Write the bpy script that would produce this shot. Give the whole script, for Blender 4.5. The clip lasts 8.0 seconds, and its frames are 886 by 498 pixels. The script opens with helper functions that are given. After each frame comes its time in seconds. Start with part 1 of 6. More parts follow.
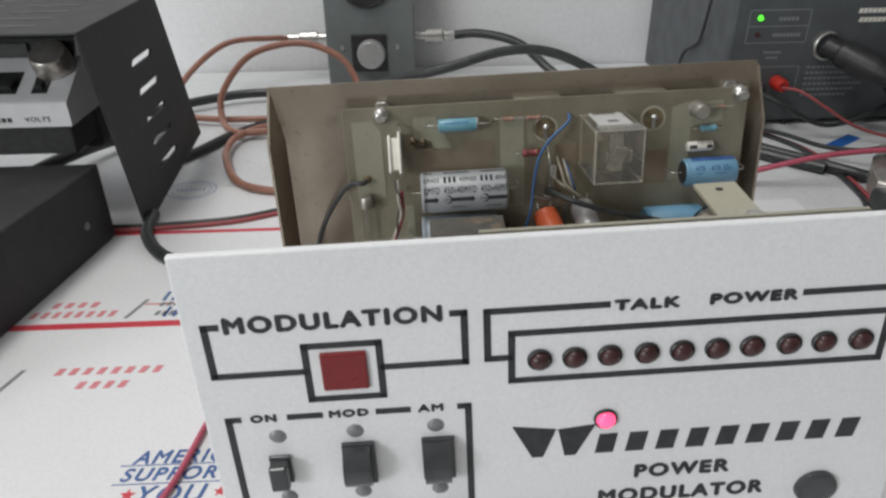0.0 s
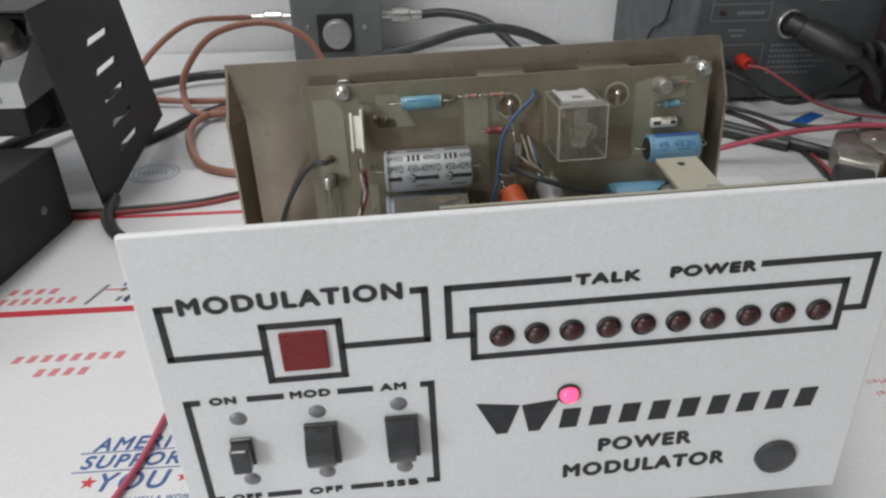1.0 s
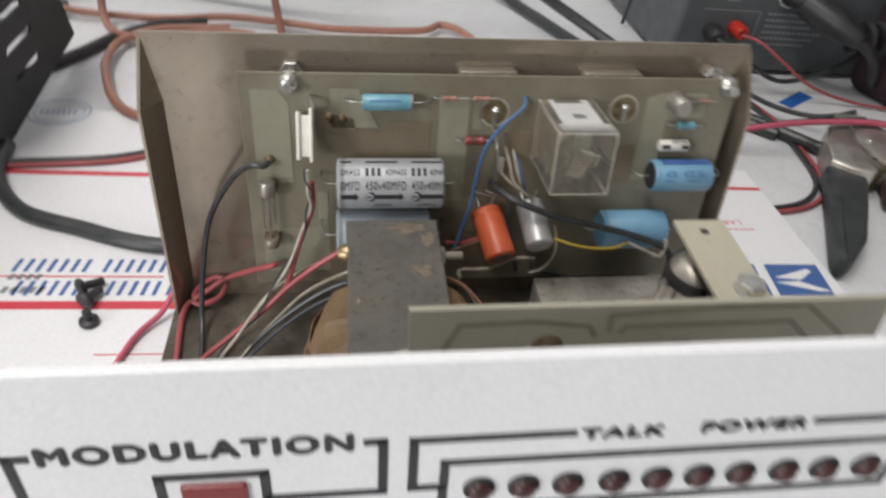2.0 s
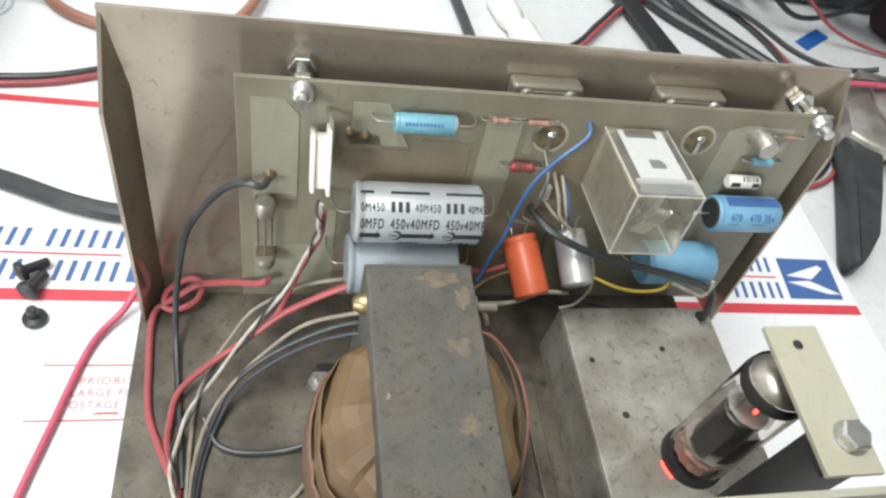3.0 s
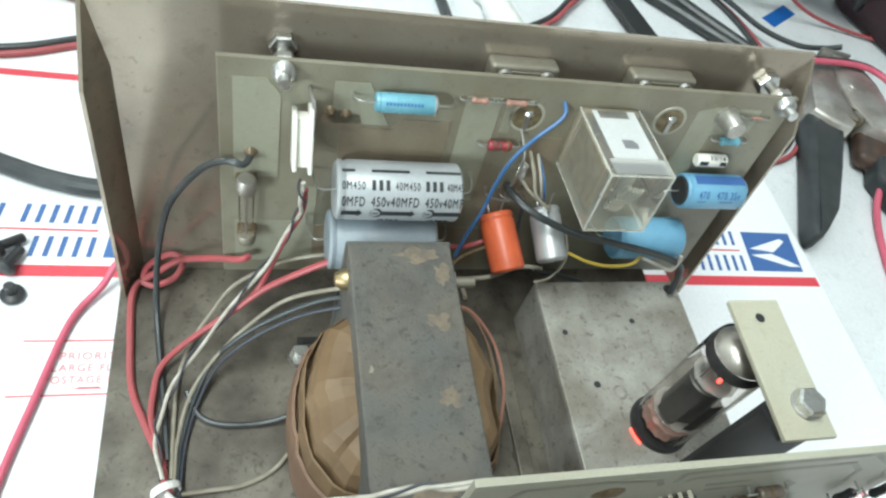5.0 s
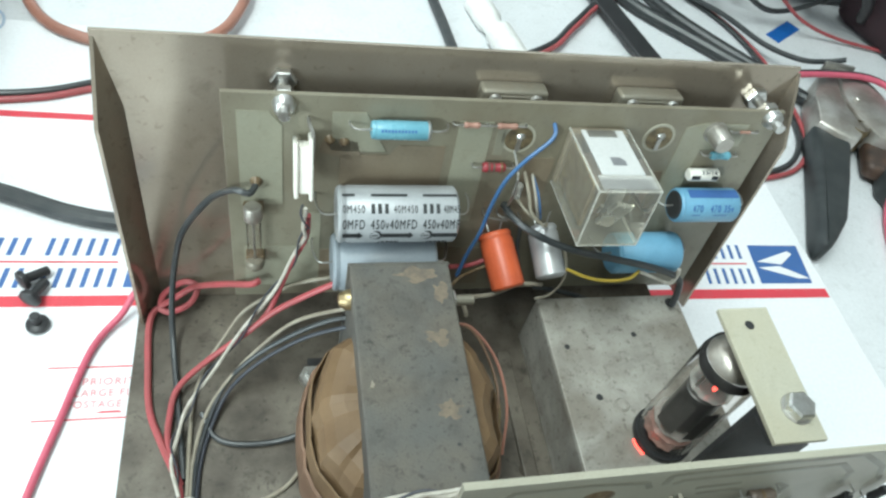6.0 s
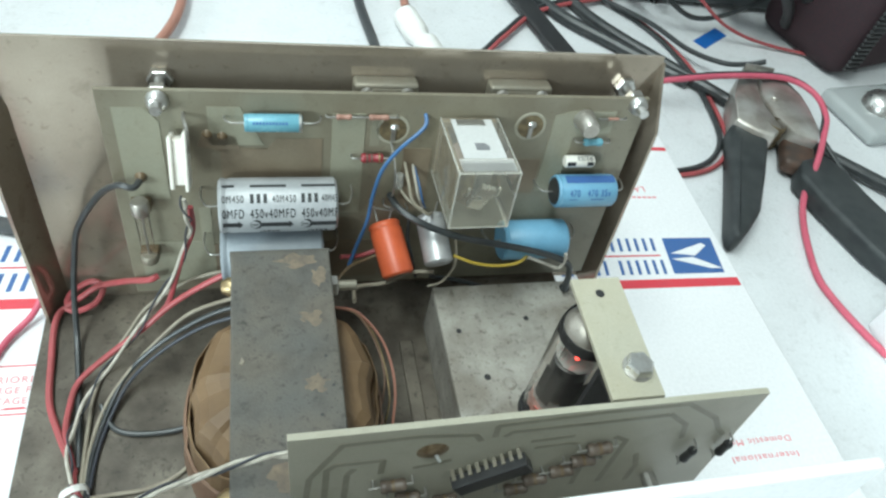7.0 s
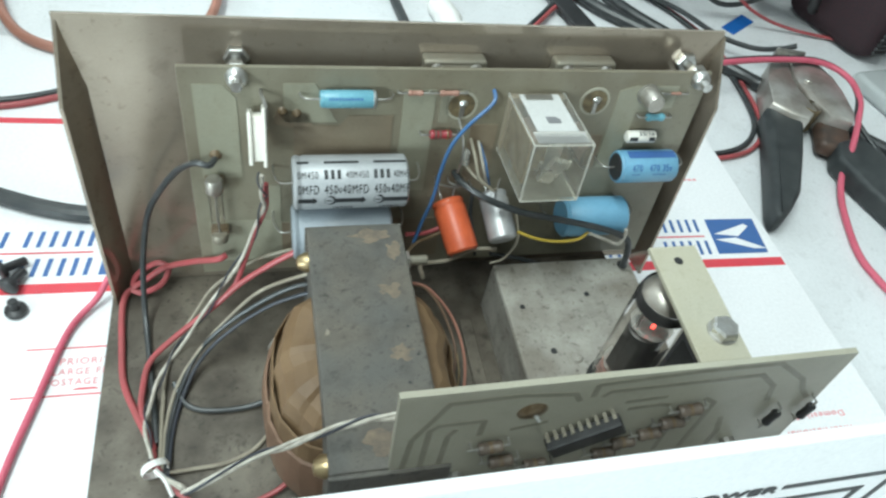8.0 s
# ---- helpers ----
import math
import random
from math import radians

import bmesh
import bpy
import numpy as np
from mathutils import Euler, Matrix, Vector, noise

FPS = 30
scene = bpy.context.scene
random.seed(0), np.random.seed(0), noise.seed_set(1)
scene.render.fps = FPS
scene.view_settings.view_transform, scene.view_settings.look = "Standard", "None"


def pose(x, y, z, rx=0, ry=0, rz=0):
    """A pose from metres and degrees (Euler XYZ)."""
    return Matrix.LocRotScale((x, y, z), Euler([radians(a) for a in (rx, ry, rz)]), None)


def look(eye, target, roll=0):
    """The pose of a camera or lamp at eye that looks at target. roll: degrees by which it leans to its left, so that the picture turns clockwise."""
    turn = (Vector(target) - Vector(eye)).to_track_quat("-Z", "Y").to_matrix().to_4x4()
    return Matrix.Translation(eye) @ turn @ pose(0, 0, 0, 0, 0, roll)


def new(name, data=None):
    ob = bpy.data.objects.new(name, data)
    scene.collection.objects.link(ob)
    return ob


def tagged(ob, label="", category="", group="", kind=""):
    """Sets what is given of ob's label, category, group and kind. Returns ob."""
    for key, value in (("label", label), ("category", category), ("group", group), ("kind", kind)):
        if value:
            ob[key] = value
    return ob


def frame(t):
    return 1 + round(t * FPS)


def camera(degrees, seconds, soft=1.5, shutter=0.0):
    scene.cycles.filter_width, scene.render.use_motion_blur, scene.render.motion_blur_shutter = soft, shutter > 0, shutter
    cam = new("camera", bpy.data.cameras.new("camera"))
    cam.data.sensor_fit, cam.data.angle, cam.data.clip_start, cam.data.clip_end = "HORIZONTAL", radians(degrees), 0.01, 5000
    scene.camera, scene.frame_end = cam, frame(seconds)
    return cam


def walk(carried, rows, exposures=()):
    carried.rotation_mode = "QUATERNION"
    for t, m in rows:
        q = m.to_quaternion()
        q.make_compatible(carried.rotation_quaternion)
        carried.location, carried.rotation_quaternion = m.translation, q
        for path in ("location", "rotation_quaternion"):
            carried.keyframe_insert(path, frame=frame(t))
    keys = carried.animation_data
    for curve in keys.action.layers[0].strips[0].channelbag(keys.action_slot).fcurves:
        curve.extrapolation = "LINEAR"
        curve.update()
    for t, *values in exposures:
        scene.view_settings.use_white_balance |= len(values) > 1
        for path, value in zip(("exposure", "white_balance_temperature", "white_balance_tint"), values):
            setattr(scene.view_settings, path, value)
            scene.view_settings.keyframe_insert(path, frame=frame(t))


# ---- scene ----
cam = camera(64.7, 8.0, soft=2.4, shutter=0.5)
PATH = [
    (0, (0.064, -0.156, 0.213), (0.13, 1.592, -0.758), -0.8),
    (0.3, (0.0598, -0.1559, 0.211), (0.1635, 1.5763, -0.7834), 0.3),
    (0.5, (0.062, -0.164, 0.218), (0.119, 1.568, -0.781), -1.4),
    (1, (0.068, -0.155, 0.21), (0.206, 1.564, -0.802), -0.4),
    (1.2, (0.071, -0.149, 0.209), (0.206, 1.569, -0.805), -0.4),
    (1.5, (0.081, -0.13, 0.215), (0.294, 1.549, -0.851), -1.1),
    (1.8, (0.077, -0.106, 0.222), (0.315, 1.499, -0.946), 1.0),
    (2, (0.066, -0.083, 0.223), (0.363, 1.467, -1.006), 7.3),
    (2.2, (0.056, -0.059, 0.227), (0.396, 1.414, -1.082), 11.2),
    (3.3, (0.037, 0.001, 0.239), (0.564, 1.169, -1.297), 21.3),
    (3.5, (0.034, 0.002, 0.237), (0.57, 1.164, -1.3), 22.0),
    (4, (0.032, -0.003, 0.241), (0.576, 1.136, -1.31), 22.5),
    (4.5, (0.036, -0.002, 0.243), (0.603, 1.124, -1.309), 22.8),
    (5, (0.036, -0.006, 0.243), (0.617, 1.121, -1.304), 23.3),
    (5.2, (0.039, -0.006, 0.247), (0.632, 1.134, -1.285), 22.7),
    (6.3, (0.044, -0.019, 0.25), (0.536, 1.187, -1.268), 17.6),
    (6.5, (0.05, -0.023, 0.251), (0.552, 1.192, -1.256), 18.7),
    (6.8, (0.059, -0.033, 0.258), (0.548, 1.22, -1.222), 16.3),
    (7, (0.075, -0.037, 0.257), (0.608, 1.214, -1.21), 16.5),
    (7.5, (0.069, -0.037, 0.251), (0.573, 1.211, -1.228), 14.5),
    (8, (0.052, -0.041, 0.249), (0.577, 1.212, -1.22), 15.5),
]
EXPOSURES = [(0.0, -0.54, 6480, 9), (1.5, -0.62, 6520, 10), (2.2, 0.04, 6650, 12), (3.3, 0.52, 6240, 2), (4.5, 0.55, 6020, -3), (6.3, 0.45, 5880, -6), (8.0, 0.36, 5880, -6)]
walk(cam, [(t, look(eye, target, roll)) for t, eye, target, roll in PATH], EXPOSURES)

# ---- world and lamps ----
world = bpy.data.worlds.new("world")
scene.world = world
world.use_nodes = True
world.node_tree.nodes["Background"].inputs[0].default_value = (0.75, 0.85, 1.0, 1)
world.node_tree.nodes["Background"].inputs[1].default_value = 0.3


def area(name, where, target, sx, sy, watts, colour):
    lamp = bpy.data.lights.new(name, "AREA")
    lamp.shape, lamp.size, lamp.size_y, lamp.energy, lamp.color = "RECTANGLE", sx, sy, watts, colour
    ob = new(name, lamp)
    ob.matrix_world = look(where, target)
    return ob


area("window_light", (-1.70, -1.55, 0.62), (0.0, 0.0, 0.05), 0.7, 0.7, 34, (0.95, 0.98, 1.0))
area("ceiling_light", (-0.45, -0.10, 1.58), (-0.45, -0.10, 0.0), 0.35, 1.2, 20.5, (1.0, 0.98, 0.95))


# ---- materials ----
def mat(name, col, rough=0.5, metal=0.0, col2=None, scale=120.0, amount=0.5, bump=0.1, fine=900.0, spread=0.25, speck=0.0, speck_col=(0.03, 0.026, 0.02), speck_scale=260.0):
    """Principled surface with blotches between col and col2, fine grain and relief."""
    m = bpy.data.materials.new(name)
    m.use_nodes = True
    nt = m.node_tree
    p = nt.nodes["Principled BSDF"]
    co = nt.nodes.new("ShaderNodeTexCoord")
    n1, n2 = nt.nodes.new("ShaderNodeTexNoise"), nt.nodes.new("ShaderNodeTexNoise")
    n1.inputs["Scale"].default_value, n1.inputs["Detail"].default_value = scale, 5
    n2.inputs["Scale"].default_value, n2.inputs["Detail"].default_value = fine, 2
    for n in (n1, n2):
        nt.links.new(co.outputs["Object"], n.inputs["Vector"])
    ramp = nt.nodes.new("ShaderNodeValToRGB")
    a, b = ramp.color_ramp.elements
    a.position, b.position = 0.5 - spread / 2, 0.5 + spread / 2
    c2 = col2 or tuple(c * 0.8 for c in col)
    a.color, b.color = (*col, 1), (*[x + (y - x) * amount for x, y in zip(col, c2)], 1)
    nt.links.new(n1.outputs["Fac"], ramp.inputs["Fac"])
    grain = nt.nodes.new("ShaderNodeMix")
    grain.data_type, grain.blend_type = "RGBA", "MULTIPLY"
    grain.inputs["Factor"].default_value = 0.35
    nt.links.new(ramp.outputs["Color"], grain.inputs["A"])
    g2 = nt.nodes.new("ShaderNodeMapRange")
    g2.inputs["To Min"].default_value, g2.inputs["To Max"].default_value = 0.7, 1.25
    nt.links.new(n2.outputs["Fac"], g2.inputs["Value"])
    nt.links.new(g2.outputs["Result"], grain.inputs["B"])
    colour = grain.outputs["Result"]
    if speck:
        for k, (sc, lo, hi, amt) in enumerate(((speck_scale, 0.56, 0.70, speck), (speck_scale * 3.4, 0.60, 0.66, speck), (speck_scale * 0.22, 0.45, 0.75, speck * 0.7))):
            n3 = nt.nodes.new("ShaderNodeTexNoise")
            n3.inputs["Scale"].default_value, n3.inputs["Detail"].default_value, n3.inputs["Roughness"].default_value = sc, 6, 0.65
            n3.inputs["Distortion"].default_value = 0.4
            nt.links.new(co.outputs["Object"], n3.inputs["Vector"])
            mr = nt.nodes.new("ShaderNodeMapRange")
            mr.inputs["From Min"].default_value, mr.inputs["From Max"].default_value, mr.inputs["To Max"].default_value = lo, hi, amt
            nt.links.new(n3.outputs["Fac"], mr.inputs["Value"])
            mx = nt.nodes.new("ShaderNodeMix")
            mx.data_type = "RGBA"
            nt.links.new(mr.outputs["Result"], mx.inputs["Factor"])
            nt.links.new(colour, mx.inputs["A"])
            mx.inputs["B"].default_value = (*speck_col, 1)
            colour = mx.outputs["Result"]
    nt.links.new(colour, p.inputs["Base Color"])
    p.inputs["Metallic"].default_value = metal
    rr = nt.nodes.new("ShaderNodeMapRange")
    rr.inputs["To Min"].default_value, rr.inputs["To Max"].default_value = max(0.03, rough - 0.12), min(1.0, rough + 0.12)
    nt.links.new(n1.outputs["Fac"], rr.inputs["Value"])
    nt.links.new(rr.outputs["Result"], p.inputs["Roughness"])
    if bump:
        bn = nt.nodes.new("ShaderNodeBump")
        bn.inputs["Strength"].default_value, bn.inputs["Distance"].default_value = bump, 0.0006
        nt.links.new(n2.outputs["Fac"], bn.inputs["Height"])
        nt.links.new(bn.outputs["Normal"], p.inputs["Normal"])
    return m


def glow(name, col, strength):
    m = bpy.data.materials.new(name)
    m.use_nodes = True
    p = m.node_tree.nodes["Principled BSDF"]
    p.inputs["Base Color"].default_value = (*col, 1)
    p.inputs["Emission Color"].default_value = (*col, 1)
    p.inputs["Emission Strength"].default_value = strength
    p.inputs["Roughness"].default_value = 0.2
    return m


def clear(name, col, gloss, body=0.04):
    """Thin clear sheet: mostly lets light through, a part of it shines and a little is milky."""
    m = bpy.data.materials.new(name)
    m.use_nodes = True
    nt = m.node_tree
    p = nt.nodes["Principled BSDF"]
    p.inputs["Base Color"].default_value = (*col, 1)
    p.inputs["Roughness"].default_value = 0.06
    p.inputs["Specular IOR Level"].default_value = 1.0
    t = nt.nodes.new("ShaderNodeBsdfTransparent")
    t.inputs["Color"].default_value = (*[0.94 * c for c in col], 1)
    g = nt.nodes.new("ShaderNodeBsdfGlossy")
    g.inputs["Roughness"].default_value = 0.06
    mix, mix2 = nt.nodes.new("ShaderNodeMixShader"), nt.nodes.new("ShaderNodeMixShader")
    mix.inputs["Fac"].default_value = body
    lw = nt.nodes.new("ShaderNodeLayerWeight")
    lw.inputs["Blend"].default_value = gloss
    nt.links.new(t.outputs[0], mix.inputs[1])
    nt.links.new(p.outputs[0], mix.inputs[2])
    nt.links.new(lw.outputs["Fresnel"], mix2.inputs["Fac"])
    nt.links.new(mix.outputs[0], mix2.inputs[1])
    nt.links.new(g.outputs[0], mix2.inputs[2])
    nt.links.new(mix2.outputs[0], nt.nodes["Material Output"].inputs["Surface"])
    return m


M = {
    "panel": mat("white_panel_paint", (0.80, 0.81, 0.825), 0.42, 0, (0.75, 0.755, 0.765), 12, 0.6, 0.008, 900, 0.4, 0.06, (0.4, 0.38, 0.34), 300),
    "ink": mat("black_print", (0.018, 0.02, 0.022), 0.55, 0, (0.05, 0.05, 0.055), 400, 0.5, 0.05),
    "wall": mat("white_wall_paint", (0.80, 0.80, 0.81), 0.7, 0, (0.72, 0.72, 0.74), 6, 0.5, 0.03, 200),
    "desk": mat("worn_white_desk_laminate", (0.73, 0.74, 0.755), 0.45, 0, (0.62, 0.63, 0.645), 9, 0.7, 0.04, 500, 0.5, 0.22, (0.33, 0.32, 0.31), 120),
    "card": mat("glossy_white_cardboard", (0.80, 0.80, 0.815), 0.42, 0, (0.74, 0.74, 0.76), 9, 0.6, 0.02, 600, 0.4, 0.05, (0.5, 0.48, 0.45), 120),
    "red_print": mat("red_print", (0.62, 0.045, 0.07), 0.45, 0, (0.55, 0.08, 0.1), 200, 0.4, 0.02),
    "blue_print": mat("blue_print", (0.055, 0.125, 0.33), 0.45, 0, (0.05, 0.13, 0.36), 200, 0.4, 0.02),
    "grey_print": mat("grey_print", (0.22, 0.23, 0.25), 0.5, 0, None, 300, 0.4, 0.02),
    "pale_blue_print": mat("pale_blue_print", (0.42, 0.5, 0.62), 0.5, 0, None, 300, 0.4, 0.02),
    "pale_red_print": mat("thin_red_print", (0.72, 0.25, 0.28), 0.5, 0, None, 300, 0.4, 0.02),
    "tape": mat("blue_tape", (0.02, 0.12, 0.42), 0.5, 0, None, 300, 0.4, 0.05),
    "chassis": mat("tarnished_brown_steel", (0.166, 0.145, 0.115), 0.52, 0.25, (0.058, 0.047, 0.036), 55, 0.95, 0.15, 1400, 0.30, 0.85, (0.034, 0.028, 0.021), 170),
    "back": mat("smoky_brown_plated_steel", (0.43, 0.375, 0.305), 0.14, 0.62, (0.30, 0.25, 0.195), 16, 0.9, 0.012, 1400, 0.30, 0.40, (0.17, 0.135, 0.10), 90),
    "alu": mat("stained_aluminium", (0.46, 0.44, 0.395), 0.5, 0.2, (0.24, 0.215, 0.18), 48, 0.95, 0.15, 1300, 0.30, 0.75, (0.10, 0.085, 0.065), 240),
    "core": mat("lamination_varnish_brown_grey", (0.098, 0.095, 0.086), 0.70, 0.0, (0.128, 0.112, 0.090), 60, 0.9, 0.35, 1500, 0.3, 0.85, (0.036, 0.033, 0.030), 380),
    "paper": mat("amber_winding_paper", (0.190, 0.122, 0.062), 0.55, 0, (0.120, 0.074, 0.038), 70, 0.9, 0.10, 700, 0.5, 0.25, (0.10, 0.060, 0.030), 220),
    "paper_red": mat("red_brown_winding_paper", (0.20, 0.118, 0.075), 0.5, 0, (0.135, 0.080, 0.050), 40, 0.9, 0.10, 700, 0.5, 0.3, (0.07, 0.042, 0.024), 200),
    "stem": mat("pinkish_glass_stem", (0.46, 0.27, 0.23), 0.3, 0, (0.34, 0.20, 0.17), 420, 0.9, 0.3, 900, 0.3),
    "board": mat("fibreglass_board", (0.240, 0.226, 0.170), 0.34, 0, (0.165, 0.142, 0.100), 34, 0.9, 0.04, 1500, 0.35, 0.40, (0.12, 0.09, 0.06), 140),
    # brown of the copper areas, with the board's shadows put into the same colour
    "board_dark": mat("board_shade_copper", (0.170, 0.130, 0.088), 0.38, 0, (0.225, 0.190, 0.135), 60, 0.8, 0.04, 1500, 0.4, 0.2, (0.10, 0.075, 0.05), 160),
    "board_light": mat("board_bare_patch", (0.285, 0.280, 0.215), 0.34, 0, (0.255, 0.242, 0.180), 60, 0.8, 0.04, 1500, 0.4, 0.2, (0.15, 0.12, 0.08), 160),
    "board_edge": mat("front_board_fibreglass", (0.39, 0.375, 0.30), 0.42, 0, (0.32, 0.30, 0.235), 35, 0.8, 0.04, 1500, 0.4, 0.15, (0.2, 0.18, 0.13), 140),
    "strip": mat("strip_fibreglass", (0.43, 0.415, 0.335), 0.4, 0, (0.42, 0.39, 0.29), 50, 0.8, 0.05, 1500, 0.4, 0.2, (0.2, 0.16, 0.1), 160),
    "trace": mat("tarnished_trace", (0.235, 0.222, 0.168), 0.40, 0, None, 200, 0.5, 0.05),
    "chrome": mat("bright_steel", (0.66, 0.66, 0.64), 0.30, 0.95, (0.42, 0.40, 0.37), 300, 0.6, 0.08),
    "steel": mat("dull_steel", (0.5, 0.49, 0.46), 0.4, 0.9, (0.3, 0.28, 0.26), 200, 0.6, 0.08),
    "brass": mat("aged_brass", (0.40, 0.32, 0.18), 0.38, 0.85, (0.22, 0.15, 0.08), 300, 0.6, 0.08),
    "solder": mat("old_solder_flux", (0.10, 0.065, 0.03), 0.35, 0.1, (0.22, 0.17, 0.11), 700, 0.6, 0.15),
    "black": mat("black_plastic", (0.02, 0.02, 0.021), 0.42, 0, (0.04, 0.04, 0.042), 200, 0.5, 0.08),
    "black_case": mat("black_crackle_paint", (0.018, 0.018, 0.020), 0.6, 0, (0.036, 0.036, 0.038), 60, 0.6, 0.35, 1600, 0.3, 0.25, (0.08, 0.08, 0.082), 500),
    "switch": mat("dark_grey_switch", (0.060, 0.062, 0.066), 0.16, 0.30, (0.085, 0.087, 0.090), 200, 0.5, 0.02),
    "rivet": mat("grey_rivet", (0.24, 0.24, 0.25), 0.45, 0.3, None, 400, 0.5, 0.05),
    "led": mat("dark_red_led", (0.045, 0.016, 0.017), 0.35, 0, (0.07, 0.02, 0.02), 300, 0.5, 0.0),
    "red_window": mat("red_plastic_window", (0.20, 0.010, 0.014), 0.3, 0, (0.16, 0.01, 0.012), 200, 0.5, 0.02),
    "led_on": glow("lit_red_led", (1.0, 0.08, 0.2), 2.2),
    "green_on": glow("lit_green_led", (0.12, 1.0, 0.05), 1.5),
    "heater": glow("tube_heater_glow", (1.0, 0.07, 0.05), 3.2),
    "wire_red": mat("red_wire_insulation", (0.38, 0.075, 0.085), 0.45, 0, (0.29, 0.075, 0.075), 120, 0.7, 0.05, 900, 0.3, 0.25, (0.18, 0.05, 0.045), 200),
    "wire_black": mat("black_wire_insulation", (0.028, 0.032, 0.034), 0.38, 0, (0.06, 0.06, 0.06), 150, 0.5, 0.05),
    "wire_white": mat("white_wire_insulation", (0.52, 0.49, 0.43), 0.45, 0, (0.34, 0.31, 0.26), 260, 0.8, 0.05),
    "wire_blue": mat("blue_wire_insulation", (0.055, 0.13, 0.285), 0.4, 0, None, 150, 0.5, 0.05),
    "wire_yellow": mat("yellow_wire_insulation", (0.5, 0.36, 0.05), 0.4, 0, None, 150, 0.5, 0.05),
    "coax": mat("brown_coax_jacket", (0.37, 0.175, 0.125), 0.35, 0, (0.29, 0.135, 0.1), 60, 0.6, 0.03),
    "cap_grey": mat("silver_grey_sleeve", (0.36, 0.37, 0.38), 0.38, 0.1, (0.30, 0.31, 0.32), 100, 0.5, 0.03),
    "cap_slate": mat("slate_grey_sleeve", (0.27, 0.30, 0.33), 0.4, 0, (0.22, 0.25, 0.28), 100, 0.5, 0.03),
    "cap_blue": mat("blue_sleeve", (0.18, 0.37, 0.53), 0.38, 0, (0.13, 0.29, 0.44), 100, 0.5, 0.03),
    "cap_sky": mat("sky_blue_body", (0.17, 0.37, 0.45), 0.28, 0, (0.10, 0.26, 0.34), 150, 0.5, 0.03),
    "cap_orange": mat("orange_sleeve", (0.60, 0.12, 0.045), 0.4, 0, (0.46, 0.085, 0.035), 100, 0.5, 0.03),
    "can": mat("brushed_aluminium_can", (0.50, 0.50, 0.50), 0.42, 0.45, (0.36, 0.36, 0.37), 150, 0.5, 0.05),
    "ceramic": mat("white_ceramic", (0.78, 0.76, 0.70), 0.4, 0, (0.65, 0.6, 0.52), 200, 0.5, 0.05),
    "resistor": mat("brown_resistor", (0.095, 0.075, 0.060), 0.4, 0, (0.16, 0.125, 0.095), 300, 0.6, 0.03),
    "resistor_red": mat("red_resistor", (0.27, 0.035, 0.045), 0.35, 0, None, 300, 0.5, 0.03),
    "grey_case": mat("grey_hammer_paint", (0.17, 0.19, 0.19), 0.5, 0, (0.14, 0.155, 0.155), 60, 0.6, 0.15, 900),
    "ps_case": mat("dark_grey_case_paint", (0.085, 0.095, 0.1), 0.5, 0, (0.065, 0.07, 0.075), 60, 0.6, 0.15, 900),
    "silver_front": mat("satin_silver_front", (0.74, 0.74, 0.75), 0.42, 0.1, (0.66, 0.66, 0.67), 80, 0.5, 0.03),
    "white_plug": mat("white_plastic_sleeve", (0.75, 0.74, 0.71), 0.4, 0, None, 150, 0.4, 0.03),
    "jack_red": mat("red_jack", (0.48, 0.03, 0.02), 0.35, 0, None, 150, 0.4, 0.03),
    "ceiling": mat("ceiling_paint", (0.78, 0.78, 0.77), 0.8, 0, None, 5, 0.3, 0.1, 100),
    "floor": mat("grey_floor", (0.25, 0.24, 0.23), 0.6, 0, None, 8, 0.5, 0.1, 100),
    "glass": clear("tube_glass", (0.98, 0.96, 0.94), 0.07, 0.02),
    "plastic": clear("clear_relay_plastic", (0.95, 0.93, 0.84), 0.16, 0.13),
    "plastic_edge": clear("milky_plastic_edge", (0.92, 0.91, 0.87), 0.20, 0.26),
    "label": mat("relay_label_paper", (0.54, 0.54, 0.53), 0.5, 0, (0.52, 0.52, 0.51), 120, 0.6, 0.02),
    "cap_silver": mat("silver_fuse_cap", (0.46, 0.44, 0.40), 0.34, 0.75, (0.34, 0.31, 0.27), 250, 0.6, 0.05),
    "resistor_pale": mat("faded_resistor", (0.34, 0.19, 0.145), 0.45, 0, None, 300, 0.5, 0.03),
    "lead_red": mat("pink_red_lead_insulation", (0.55, 0.105, 0.165), 0.42, 0, (0.46, 0.085, 0.13), 90, 0.6, 0.04),
    "blister": clear("clear_blister_plastic", (0.85, 0.88, 0.88), 0.2, 0.45),
    "dim_wall": mat("unseen_wall_tone", (0.55, 0.53, 0.50), 0.8, 0, None, 5, 0.3, 0.1, 100),
    "anode": mat("dark_grey_anode", (0.055, 0.053, 0.052), 0.34, 0.35, (0.10, 0.095, 0.09), 200, 0.6, 0.1),
    "lug_plate": mat("dull_nickel_plate", (0.27, 0.25, 0.20), 0.45, 0.5, (0.25, 0.22, 0.17), 150, 0.7, 0.05),
    # darker copy of the brass, with the shade of recesses put into its colour
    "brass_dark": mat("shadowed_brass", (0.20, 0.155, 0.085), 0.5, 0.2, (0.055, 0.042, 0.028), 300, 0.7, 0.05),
    "mica": mat("mica_disc", (0.30, 0.22, 0.18), 0.4, 0, (0.4, 0.3, 0.25), 300, 0.5, 0.05),
    "rust": mat("tan_rust_patch", (0.215, 0.165, 0.115), 0.75, 0, (0.115, 0.098, 0.080), 350, 0.8, 0.3, 1500, 0.4, 0.5, (0.07, 0.062, 0.055), 500),
